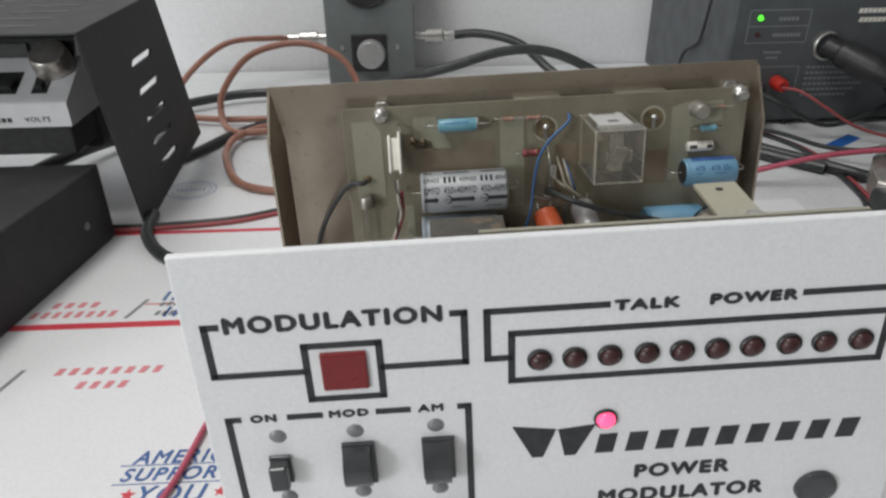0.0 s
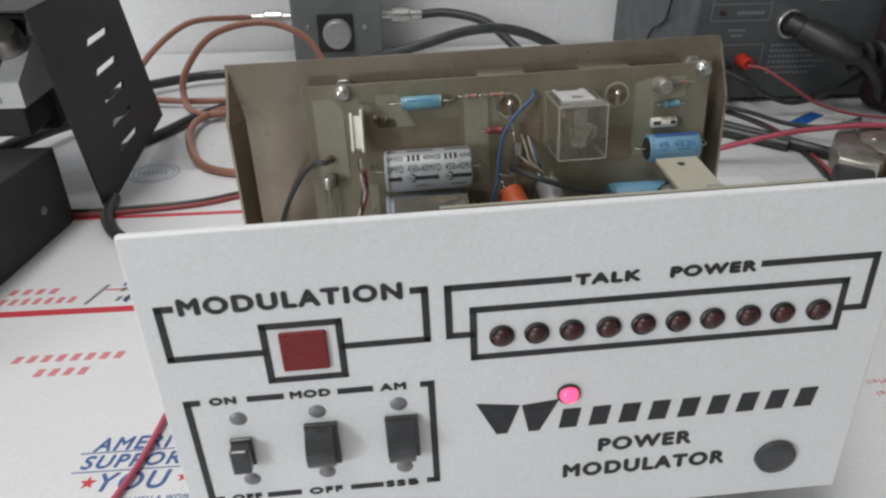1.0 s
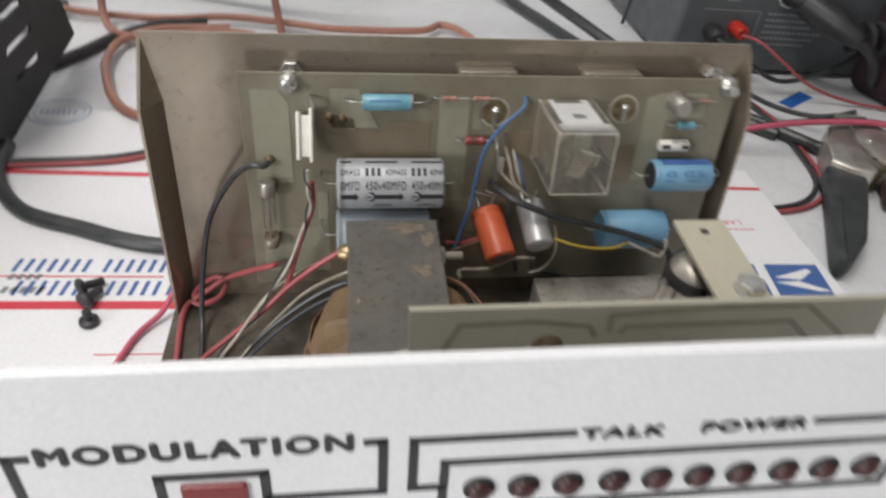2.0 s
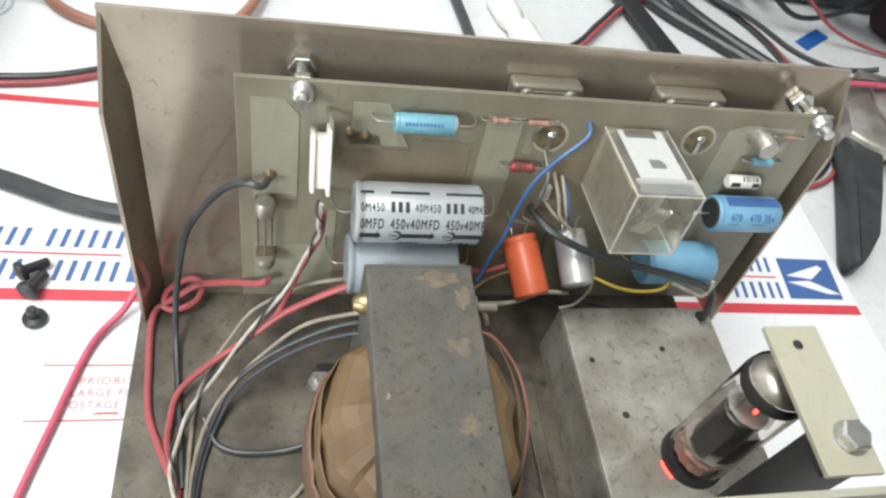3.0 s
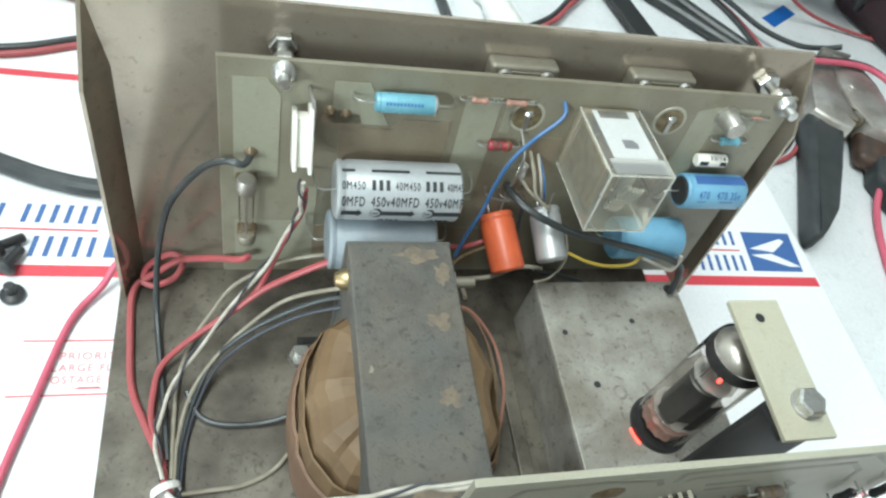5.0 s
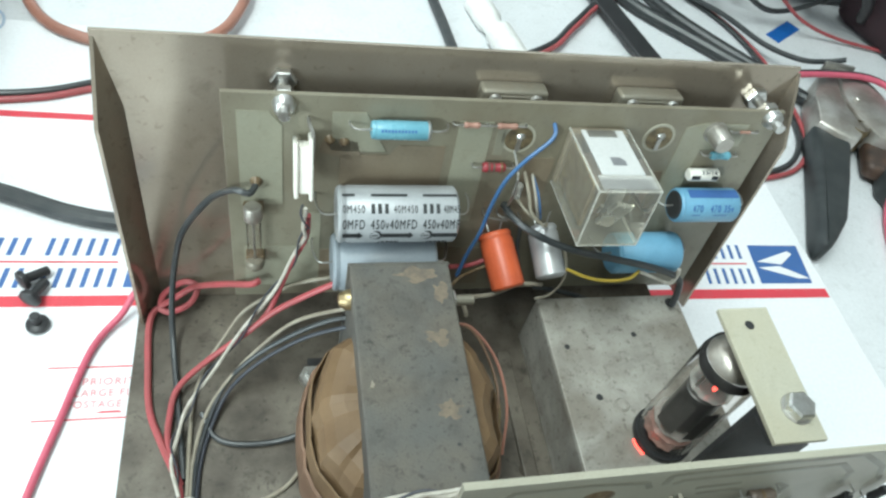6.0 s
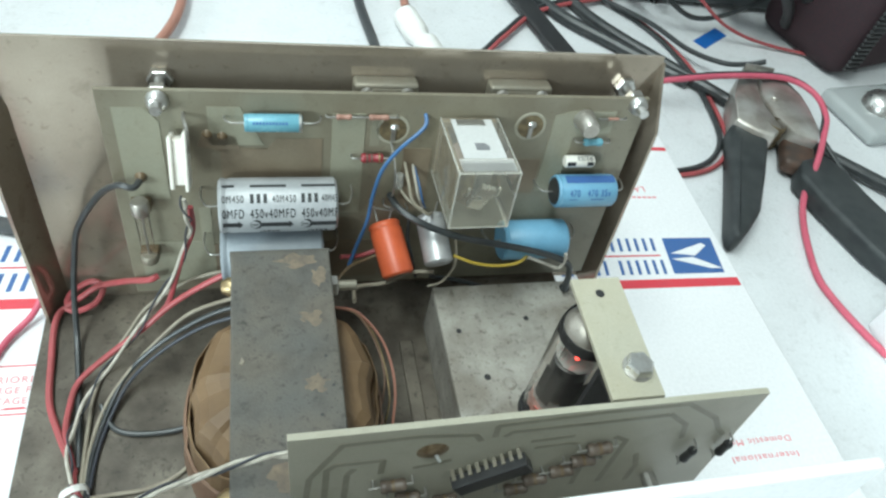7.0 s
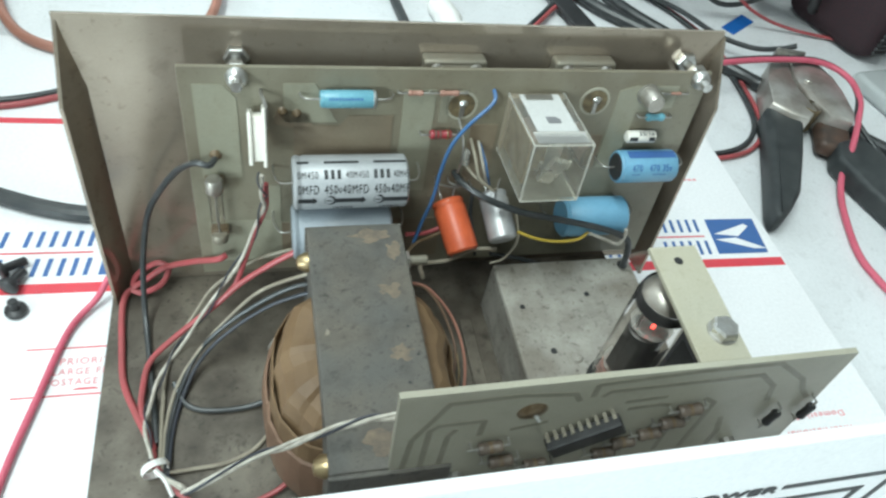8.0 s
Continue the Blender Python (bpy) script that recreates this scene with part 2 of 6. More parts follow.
    "rubber": mat("black_rubber", (0.022, 0.026, 0.028), 0.55, 0, (0.05, 0.055, 0.055), 120, 0.6, 0.1),
    "clamp_steel": mat("nickel_clamp_steel", (0.60, 0.585, 0.55), 0.36, 0.75, (0.27, 0.23, 0.19), 60, 0.7, 0.06),
    "rust_dark": mat("dark_rusty_steel", (0.045, 0.036, 0.032), 0.5, 0.3, (0.13, 0.075, 0.05), 90, 0.8, 0.2, 900, 0.3),
    "pouch": mat("maroon_black_fabric", (0.022, 0.012, 0.016), 0.85, 0, (0.05, 0.02, 0.025), 700, 0.6, 0.4, 2500),
    "wire_dirty": mat("grimy_white_insulation", (0.30, 0.27, 0.21), 0.55, 0, (0.2, 0.17, 0.13), 120, 0.8, 0.1),
    "wire_navy": mat("grimy_blue_insulation", (0.032, 0.036, 0.048), 0.5, 0, (0.05, 0.05, 0.06), 120, 0.7, 0.1),
}


# ---- mesh helpers ----
def part(name, bm, material, parent=None, label="", smooth=False):
    me = bpy.data.meshes.new(name)
    bmesh.ops.recalc_face_normals(bm, faces=bm.faces[:])
    bm.to_mesh(me)
    bm.free()
    me.materials.append(M[material])
    if smooth:
        me.polygons.foreach_set("use_smooth", [True] * len(me.polygons))
        me.set_sharp_from_angle(angle=radians(40))
    ob = new(name, me)
    ob.parent = parent
    if label:
        ob["label"] = label
    return ob


def thing(name, label, category, m=None, group="", kind=""):
    ob = tagged(new(name), label, category, group, kind)
    if m is not None:
        ob.matrix_world = m
    return ob


def box(x0, x1, y0, y1, z0, z1, bevel=0.0, bm=None, seg=2, m=None):
    fresh = bmesh.new()
    vs = [fresh.verts.new((x, y, z)) for x in (x0, x1) for y in (y0, y1) for z in (z0, z1)]
    for q in ((0, 1, 3, 2), (4, 6, 7, 5), (0, 4, 5, 1), (2, 3, 7, 6), (0, 2, 6, 4), (1, 5, 7, 3)):
        fresh.faces.new([vs[i] for i in q])
    bmesh.ops.recalc_face_normals(fresh, faces=fresh.faces[:])
    if bevel:
        bmesh.ops.bevel(fresh, geom=fresh.edges[:], offset=bevel, segments=seg, affect="EDGES", profile=0.5)
    if m is not None:
        fresh.transform(m)
    return merged(fresh, bm)


def merged(fresh, bm):
    if bm is None:
        return fresh
    me = bpy.data.meshes.new("tmp")
    fresh.to_mesh(me)
    fresh.free()
    bm.from_mesh(me)
    bpy.data.meshes.remove(me)
    return bm


def lathe(profile, m=None, seg=24, bm=None):
    """Turns (radius, height) pairs round z."""
    fresh = bmesh.new()
    rings = []
    for r, h in profile:
        if r < 1e-6:
            rings.append([fresh.verts.new((0, 0, h))])
        else:
            rings.append([fresh.verts.new((r * math.cos(2 * math.pi * k / seg), r * math.sin(2 * math.pi * k / seg), h)) for k in range(seg)])
    for a, b in zip(rings, rings[1:]):
        for k in range(seg):
            q = [a[k % len(a)], a[(k + 1) % len(a)], b[(k + 1) % len(b)], b[k % len(b)]]
            q = list(dict.fromkeys(q))
            if len(q) > 2:
                fresh.faces.new(q)
    if m is not None:
        fresh.transform(m)
    return merged(fresh, bm)


def along(p0, p1):
    """Turns and moves z so that it runs from p0 towards p1."""
    d = Vector(p1) - Vector(p0)
    return Matrix.Translation(p0) @ d.to_track_quat("Z", "Y").to_matrix().to_4x4()


def rod(p0, p1, r, bevel=0.0, seg=20, bm=None):
    n = (Vector(p1) - Vector(p0)).length
    b = min(bevel, r * 0.5, n * 0.4)
    prof = [(0, 0), (r - b, 0), (r, b), (r, n - b), (r - b, n), (0, n)] if b else [(0, 0), (r, 0), (r, n), (0, n)]
    return lathe(prof, along(p0, p1), seg, bm)


def smooth_points(pts, steps=6):
    p = [Vector(q) for q in pts]
    p = [p[0] * 2 - p[1]] + p + [p[-1] * 2 - p[-2]]
    out = []
    for i in range(1, len(p) - 2):
        for k in range(steps):
            t = k / steps
            a, b, c, d = p[i - 1], p[i], p[i + 1], p[i + 2]
            out.append(0.5 * ((2 * b) + (c - a) * t + (2 * a - 5 * b + 4 * c - d) * t * t + (3 * b - a - 3 * c + d) * t ** 3))
    out.append(p[-2])
    return out


def tube(pts, r, seg=10, bm=None, steps=6, offset=None):
    """A round wire through the points; offset=(radius, turns, phase) winds it round that line."""
    line = smooth_points(pts, steps)
    fresh = bmesh.new()
    up = Vector((0.13, 0.21, 0.97)).normalized()
    frames, rings = [], []
    for i, q in enumerate(line):
        d = (line[min(i + 1, len(line) - 1)] - line[max(i - 1, 0)]).normalized()
        side = d.cross(up)
        side = side.normalized() if side.length > 1e-4 else Vector((1, 0, 0))
        up = side.cross(d).normalized()
        frames.append((q, side, up.copy()))
    if offset:
        rad, turns, phase = offset
        line = [q + rad * (math.cos(phase + turns * 6.283 * i / len(frames)) * s + math.sin(phase + turns * 6.283 * i / len(frames)) * u) for i, (q, s, u) in enumerate(frames)]
        frames = [(q, s, u) for q, (_, s, u) in zip(line, frames)]
    for q, s, u in frames:
        rings.append([fresh.verts.new(q + r * (math.cos(6.2832 * k / seg) * s + math.sin(6.2832 * k / seg) * u)) for k in range(seg)])
    for a, b in zip(rings, rings[1:]):
        for k in range(seg):
            fresh.faces.new((a[k], a[(k + 1) % seg], b[(k + 1) % seg], b[k]))
    fresh.faces.new(rings[0])
    fresh.faces.new(rings[-1])
    return merged(fresh, bm)


def plate(outline, thick, m=None, bm=None):
    """A flat sheet with that (x, y) outline, thick along +z."""
    fresh = bmesh.new()
    lo = [fresh.verts.new((x, y, 0)) for x, y in outline]
    hi = [fresh.verts.new((x, y, thick)) for x, y in outline]
    fresh.faces.new(lo)
    fresh.faces.new(hi)
    n = len(lo)
    for k in range(n):
        fresh.faces.new((lo[k], lo[(k + 1) % n], hi[(k + 1) % n], hi[k]))
    bmesh.ops.recalc_face_normals(fresh, faces=fresh.faces[:])
    if m is not None:
        fresh.transform(m)
    return merged(fresh, bm)


UPRIGHT = Matrix(((1, 0, 0, 0), (0, 0, -1, 0), (0, 1, 0, 0), (0, 0, 0, 1)))  # (x, y) -> (x, z), thick towards -y


def words(name, text, x0, x1, z0, z1, material, parent, m=None, thick=0.00025, shear=0.0, label="", bold=0.0):
    """Lettering of the built-in font, fitted into a rectangle of the plane that m lays it in."""
    cu = bpy.data.curves.new(name, "FONT")
    cu.body, cu.extrude, cu.shear, cu.space_character = text, 0.01, shear, 1.2
    tmp = bpy.data.objects.new("tmp", cu)
    scene.collection.objects.link(tmp)
    bpy.context.view_layer.update()
    me = bpy.data.meshes.new_from_object(tmp.evaluated_get(bpy.context.evaluated_depsgraph_get()))
    bpy.data.objects.remove(tmp)
    bpy.data.curves.remove(cu)
    co = np.empty(len(me.vertices) * 3)
    me.vertices.foreach_get("co", co)
    co = co.reshape(-1, 3)
    lo, hi = co.min(0), co.max(0)
    span = np.maximum(hi - lo, 1e-9)
    co = (co - lo) / span * np.array([x1 - x0, z1 - z0, thick]) + np.array([x0, z0, 0])
    me.vertices.foreach_set("co", co.ravel())
    if bold:
        fat = bmesh.new()
        for k, (dx, dz) in enumerate(((-1, 0), (1, 0), (0, -0.8), (0, 0.8))):
            copy = me.copy()
            copy.transform(Matrix.Translation((dx * bold, dz * bold, 0)) @ Matrix.Diagonal((1, 1, 1 + 0.12 * k, 1)))
            fat.from_mesh(copy)
            bpy.data.meshes.remove(copy)
        fat.to_mesh(me)
        fat.free()
    me.transform(m or UPRIGHT)
    me.materials.clear()
    me.materials.append(M[material])
    ob = new(name, me)
    ob.parent = parent
    if label:
        ob["label"] = label
    return ob


def bars(n, x0, x1, z0, z1, slant=0.0, fill=0.62, m=None, bm=None, thick=0.00025):
    """A plain bar for each of n letters."""
    bm = bm or bmesh.new()
    w = (x1 - x0) / n
    for k in range(n):
        a = x0 + w * k
        b = a + w * fill
        bm = plate([(a, z0), (b, z0), (b + slant, z1), (a + slant, z1)], thick, m or UPRIGHT, bm)
    return bm


def line(pts, w, bm, m=None, thick=0.0002):
    """A printed line of that width through (x, y) points at right angles."""
    for (ax, ay), (bx, by) in zip(pts, pts[1:]):
        lo, hi = (min(ax, bx) - w / 2, min(ay, by) - w / 2), (max(ax, bx) + w / 2, max(ay, by) + w / 2)
        bm = plate([lo, (hi[0], lo[1]), hi, (lo[0], hi[1])], thick, m or UPRIGHT, bm)
    return bm


# ---- the room ----
def setting(name, bm, material, label, category):
    return tagged(part(name, bm, material, None), label, category, kind="structure")


setting("wall_north", box(-1.9, 2.1, 0.69, 0.79, -0.75, 1.65), "wall", "white painted wall behind the bench", "wall")
# south and east walls are unseen; their dim beige limits the bounced light
setting("wall_south", box(-1.9, 2.1, -2.2, -2.1, -0.75, 1.65), "dim_wall", "unseen beige wall, toned to limit bounced light", "wall")
setting("wall_east", box(2.1, 2.2, -2.2, 0.79, -0.75, 1.65), "dim_wall", "unseen beige wall, toned to limit bounced light", "wall")
west = box(-2.0, -1.9, -2.2, 0.79, -0.75, 0.25)
west = box(-2.0, -1.9, -2.2, 0.79, 1.25, 1.65, bm=west)
west = box(-2.0, -1.9, -2.2, -2.05, 0.25, 1.25, bm=west)
west = box(-2.0, -1.9, -1.05, 0.79, 0.25, 1.25, bm=west)
setting("wall_west", west, "wall", "white painted wall with a window opening", "wall")
setting("ceiling", box(-2.0, 2.2, -2.2, 0.79, 1.65, 1.72), "ceiling", "plain white ceiling", "ceiling")
setting("floor", box(-2.0, 2.2, -2.2, 0.79, -0.80, -0.75), "floor", "plain grey floor", "floor")

desk = thing("workbench", "worn white laminate workbench top against the wall", "workbench")
part("top", box(-1.2, 1.4, -0.45, 0.685, -0.034, -0.004, 0.002), "desk", desk)
for lx in (-1.15, 1.30):
    for ly in (-0.40, 0.62):
        part("leg", box(lx, lx + 0.05, ly, ly + 0.05, -0.75, -0.034, 0.002), "steel", desk)

# ---- mailing boxes lying flat under the amplifier ----

def mail_box(name, x0, x1, y0, y1, label):
    ob = thing(name, label, "mailing box", group="flat mailing boxes")
    part("cardboard", box(x0, x1, y0, y1, -0.004, 0.0, 0.0008), "card", ob)
    return ob


left_box = mail_box("mailing_box", -0.62, 0.0995, -0.10, 0.335, "flattened white mailing box with red stripes and blue lettering")
right_box = mail_box("mailing_box", 0.1005, 0.331, -0.10, 0.285, "flattened white mailing box with red stripe and blue badge")
UP = pose(0, 0, 0.0)
# red stripes
b = plate([(-0.60, 0.1535), (0.098, 0.1535), (0.098, 0.1585), (-0.60, 0.1585)], 0.0002, UP)
part("stripe", b, "red_print", left_box)
part("stripe", plate([(-0.60, 0.2600), (0.098, 0.2600), (0.098, 0.2640), (-0.60, 0.2640)], 0.0002, UP), "red_print", left_box)
part("stripe", plate([(0.102, 0.1535), (0.329, 0.1535), (0.329, 0.1590), (0.102, 0.1590)], 0.0002, UP), "red_print", right_box)
# two rows of bars for the carrier's name, upside down from this side
for x1, ob in ((-0.014, left_box), (0.289, right_box)):
    T = pose(x1, 0, 0, 0, 0, 180)
    bm = bars(6, 0.000, 0.030, -0.1720, -0.1625, 0.0012, 0.36, T, None, 0.0002)
    bm = bars(6, 0.034, 0.064, -0.1720, -0.1625, 0.0012, 0.36, T, bm, 0.0002)
    bm = bars(6, 0.000, 0.030, -0.1875, -0.1785, 0.0012, 0.36, T, bm, 0.0002)
    bm = bars(7, 0.034, 0.069, -0.1875, -0.1785, 0.0012, 0.36, T, bm, 0.0002)
    tagged(part("fine_print", bm, "blue_print", ob), kind="stuff")
    part("rule", plate([(x1 - 0.075, 0.1748), (x1, 0.1748), (x1, 0.1756), (x1 - 0.075, 0.1756)], 0.0002, UP), "red_print", ob)
    # badge: a slanted blue field with pale wing shapes
    bx = x1 + 0.003
    bm = plate([(bx, 0.1625), (bx + 0.031, 0.1625), (bx + 0.034, 0.1875), (bx + 0.003, 0.1875)], 0.0002, UP)
    badge = part("badge", bm, "blue_print", ob)
    bm = plate([(bx + 0.003, 0.1725), (bx + 0.024, 0.1655), (bx + 0.031, 0.1655), (bx + 0.016, 0.1735)], 0.0004, UP)
    bm = plate([(bx + 0.004, 0.1765), (bx + 0.018, 0.1745), (bx + 0.028, 0.1815), (bx + 0.026, 0.1835)], 0.0004, UP, bm)
    part("wing", bm, "card", badge)
# lettering on the left box that reads from the front
bm = bars(8, -0.113, -0.060, 0.1150, 0.1200, 0.0012, 0.5, UP, None, 0.0002)
bm = bars(4, -0.099, -0.073, 0.1045, 0.1095, 0.0012, 0.5, UP, bm, 0.0002)
tagged(part("fine_print", bm, "pale_red_print", left_box), kind="stuff")
bm = bars(8, -0.148, -0.100, 0.1645, 0.1700, 0.0012, 0.5, UP, None, 0.0002)
bm = bars(4, -0.140, -0.112, 0.1740, 0.1790, 0.0012, 0.5, UP, bm, 0.0002)
tagged(part("fine_print", bm, "pale_red_print", left_box), kind="stuff")
bm = plate([(-0.0965, 0.162), (-0.0945, 0.162), (-0.088, 0.180), (-0.090, 0.180)], 0.0002, UP)
bm = plate([(-0.136, 0.100), (-0.134, 0.100), (-0.128, 0.120), (-0.130, 0.120)], 0.0002, UP, bm)
bm = bars(5, -0.081, -0.062, 0.1640, 0.1680, 0.001, 0.6, UP, bm, 0.0002)
bm = bars(4, -0.081, -0.066, 0.1730, 0.1765, 0.001, 0.6, UP, bm, 0.0002)
bm = bars(3, -0.165, -0.150, 0.105, 0.109, 0.001, 0.6, UP, bm, 0.0002)
tagged(part("fine_print", bm, "grey_print", left_box), kind="stuff")
words("lettering", "AMERICA", -0.0555, -0.012, 0.0555, 0.0625, "blue_print", left_box, UP, 0.0002, 0.2, bold=0.00022)
words("lettering", "SUPPORTS", -0.0575, -0.008, 0.0465, 0.0530, "blue_print", left_box, UP, 0.0002, 0.2, bold=0.00022)
words("lettering", "YOU", -0.0480, -0.022, 0.0350, 0.0435, "blue_print", left_box, UP, 0.0002, 0.2, bold=0.00022)
words("lettering", "OUR MILITARY MEN & WOMEN", -0.0575, -0.008, 0.0285, 0.0312, "blue_print", left_box, UP, 0.0002, 0.2)
bm = plate([(-0.060, 0.0545), (-0.006, 0.0545), (-0.006, 0.0549), (-0.060, 0.0549)], 0.0002, UP)
bm = plate([(-0.060, 0.0447), (-0.006, 0.0447), (-0.006, 0.0451), (-0.060, 0.0451)], 0.0002, UP, bm)
part("rule", bm, "blue_print", left_box)


def star(x, y, r):
    return plate([(x + (r if k % 2 == 0 else r * 0.42) * math.sin(k * 0.62832), y + (r if k % 2 == 0 else r * 0.42) * math.cos(k * 0.62832)) for k in range(10)], 0.0002, UP)


part("star", star(-0.052, 0.0395, 0.0032), "red_print", left_box)
part("star", star(-0.0165, 0.0395, 0.0026), "red_print", left_box)
# oval stamp
bm = bmesh.new()
for k in range(40):
    a0, a1 = k * 0.15708, (k + 1) * 0.15708
    for ra, rb in ((1.0, 0.93), (0.80, 0.76)):
        q = [(-0.105 + 0.0185 * r * math.cos(a), 0.361 - 0.03 + 0.017 * r * math.sin(a)) for r, a in ((ra, a0), (ra, a1), (rb, a1), (rb, a0))]
        bm = plate([(x, y + 0.0) for x, y in q], 0.0002, UP, bm)
bm = bars(7, -0.116, -0.094, 0.3285, 0.3335, 0.0, 0.6, UP, bm, 0.0002)
part("oval_stamp", bm, "pale_blue_print", left_box, "pale blue oval mark")
# small red print beside the chassis, and thin rules
bm = plate([(-0.032, 0.1262), (-0.001, 0.1262), (-0.001, 0.1267), (-0.032, 0.1267)], 0.0002, UP)
bm = plate([(-0.034, 0.1055), (-0.001, 0.1055), (-0.001, 0.1060), (-0.034, 0.1060)], 0.0002, UP, bm)
bm = plate([(-0.014, 0.1078), (-0.005, 0.1078), (-0.006, 0.1085), (-0.012, 0.1085)], 0.0002, UP, bm)
part("rule", bm, "red_print", left_box)
words("lettering", "PRIORITY", -0.0195, 0.0010, 0.1190, 0.1218, "pale_red_print", left_box, UP, 0.0002)
words("lettering", "LARGE FLAT", -0.0215, 0.0030, 0.1145, 0.1172, "pale_red_print", left_box, UP, 0.0002)
words("lettering", "POSTAGE FREE", -0.0235, 0.0050, 0.1100, 0.1127, "pale_red_print", left_box, UP, 0.0002)
# red print on the right box
words("lettering", "LARGE", 0.0, 0.020, -0.0018, 0.0026, "pale_red_print", right_box, pose(0.300, 0.2265, 0, 0, 0, 180), 0.0002)
bm = bars(9, 0.0, 0.030, 0.0, 0.0012, 0, 0.7, pose(0.305, 0.220, 0, 0, 0, 180), None, 0.0002)
tagged(part("fine_print", bm, "pale_red_print", right_box), kind="stuff")
words("lettering", "Domestic Mail", 0.0, 0.034, 0.0, 0.0028, "pale_red_print", right_box, pose(0.309, 0.0685, 0, 0, 0, 180), 0.0002)
words("lettering", "International", 0.0, 0.034, 0.0, 0.0028, "pale_red_print", right_box, pose(0.309, 0.0610, 0, 0, 0, 180), 0.0002)
bm = bmesh.new()
random.seed(4)
for k in range(7):
    w = random.uniform(0.03, 0.062)
    bm = bars(int(w / 0.0042), 0.0, w, 0, 0.0024, 0.0004, 0.66, pose(0.309, 0.051 - 0.0085 * k, 0, 0, 0, 180), bm, 0.0002)
tagged(part("fine_print", bm, "pale_red_print", right_box), kind="stuff")
part("stripe", plate([(0.300, 0.2610), (0.330, 0.2610), (0.330, 0.2640), (0.300, 0.2640)], 0.0002, UP), "red_print", right_box)

tape_piece = part("blue_tape", plate([(-0.019, -0.006), (0.019, -0.0065), (0.020, 0.0055), (-0.018, 0.006)], 0.0003, pose(0.434, 0.404, -0.004, 0, 0, 36)), "tape")
tagged(tape_piece, "short strip of blue tape stuck on the bench", "tape")

# ---- the open amplifier ----
amp = thing("power_modulator", "open amplifier, white front panel, brown steel chassis, on mailing boxes", "amplifier", pose(0, 0, 0.010, 0, -1.9, 0))
for fx, fy in ((0.015, 0.018), (0.195, 0.018), (0.015, 0.135), (0.195, 0.135)):
    h = 0.010 + fx * math.sin(radians(1.9)) - 0.0003
    part("foot", lathe([(0, -h), (0.0055, -h), (0.0065, -h + 0.002), (0.0075, 0.0), (0, 0)], pose(fx, fy, 0)), "black", amp)

# front panel
front = part("front_panel", box(0.0015, 0.2135, 0.0, 0.0028, 0.0, 0.1165, 0.0006), "panel", amp, "white painted front panel with black lettering")
LW = 0.0020
part("printed_frame", line([(0.0105, 0.0937), (0.0074, 0.0937), (0.0074, 0.0768), (0.0328, 0.0768)], LW, bmesh.new()), "ink", front)
part("printed_frame", line([(0.0552, 0.0768), (0.0785, 0.0768), (0.0785, 0.0937), (0.0755, 0.0937)], LW, bmesh.new()), "ink", front)
part("printed_frame", line([(0.0336, 0.0666), (0.0336, 0.0855), (0.0544, 0.0855), (0.0544, 0.0666), (0.0336, 0.0666)], LW, bmesh.new()), "ink", front)
part("printed_frame", line([(0.1180, 0.0934), (0.0848, 0.0934), (0.0848, 0.0772), (0.0910, 0.0772)], LW, bmesh.new()), "ink", front)
part("printed_frame", line([(0.1735, 0.0934), (0.2060, 0.0934), (0.2060, 0.0757), (0.1995, 0.0757)], LW, bmesh.new()), "ink", front)
part("printed_frame", line([(0.0916, 0.0688), (0.0916, 0.0855), (0.1988, 0.0855), (0.1988, 0.0688), (0.0916, 0.0688)], LW, bmesh.new()), "ink", front)
part("printed_frame", line([(0.0112, 0.0605), (0.0084, 0.0605), (0.0084, 0.0208), (0.0112, 0.0208)], LW, bmesh.new()), "ink", front)
part("printed_frame", line([(0.0765, 0.0605), (0.0787, 0.0605), (0.0787, 0.0208), (0.0765, 0.0208)], LW, bmesh.new()), "ink", front)
for a, c in ((0.0265, 0.0350), (0.0525, 0.0608)):
    for z in (0.0605, 0.0208):
        part("dash", line([(a, z), (c, z)], LW, bmesh.new()), "ink", front)
words("lettering", "MODULATION", 0.0130, 0.0722, 0.0915, 0.0965, "ink", front, bold=0.00038)
words("lettering", "TALK", 0.1203, 0.1381, 0.0914, 0.0945, "ink", front, bold=0.00038)
words("lettering", "POWER", 0.1470, 0.1710, 0.0914, 0.0946, "ink", front, bold=0.00038)
words("lettering", "POWER", 0.1305, 0.1600, 0.0268, 0.0318, "ink", front, bold=0.00038)
words("lettering", "MODULATOR", 0.1196, 0.1722, 0.0164, 0.0216, "ink", front, bold=0.00038)
for text, a, c, z in (("ON", 0.0150, 0.0222, 0.0594), ("MOD", 0.0380, 0.0492, 0.0594), ("AM", 0.0640, 0.0712, 0.0594), ("OFF", 0.0147, 0.0235, 0.0195), ("OFF", 0.0387, 0.0487, 0.0195), ("SSB", 0.0627, 0.0727, 0.0195)):
    words("lettering", text, a, c, z, z + 0.0024, "ink", front, bold=0.00022)
# maker's name as plain slanted shapes
for q in ([(0.0917, 0.0510), (0.1050, 0.0490), (0.1012, 0.0380), (0.0978, 0.0380)], [(0.1056, 0.0488), (0.1170, 0.0500), (0.1112, 0.0380), (0.1078, 0.0380)]):
    part("maker_mark", plate(q, 0.0002, UPRIGHT), "ink", front)
for k in range(9):
    a = 0.1172 + k * 0.00935
    part("maker_mark", plate([(a, 0.0382), (a + 0.0056, 0.0382), (a + 0.0068, 0.0458), (a + 0.0012, 0.0458)], 0.0002, UPRIGHT), "ink", front)
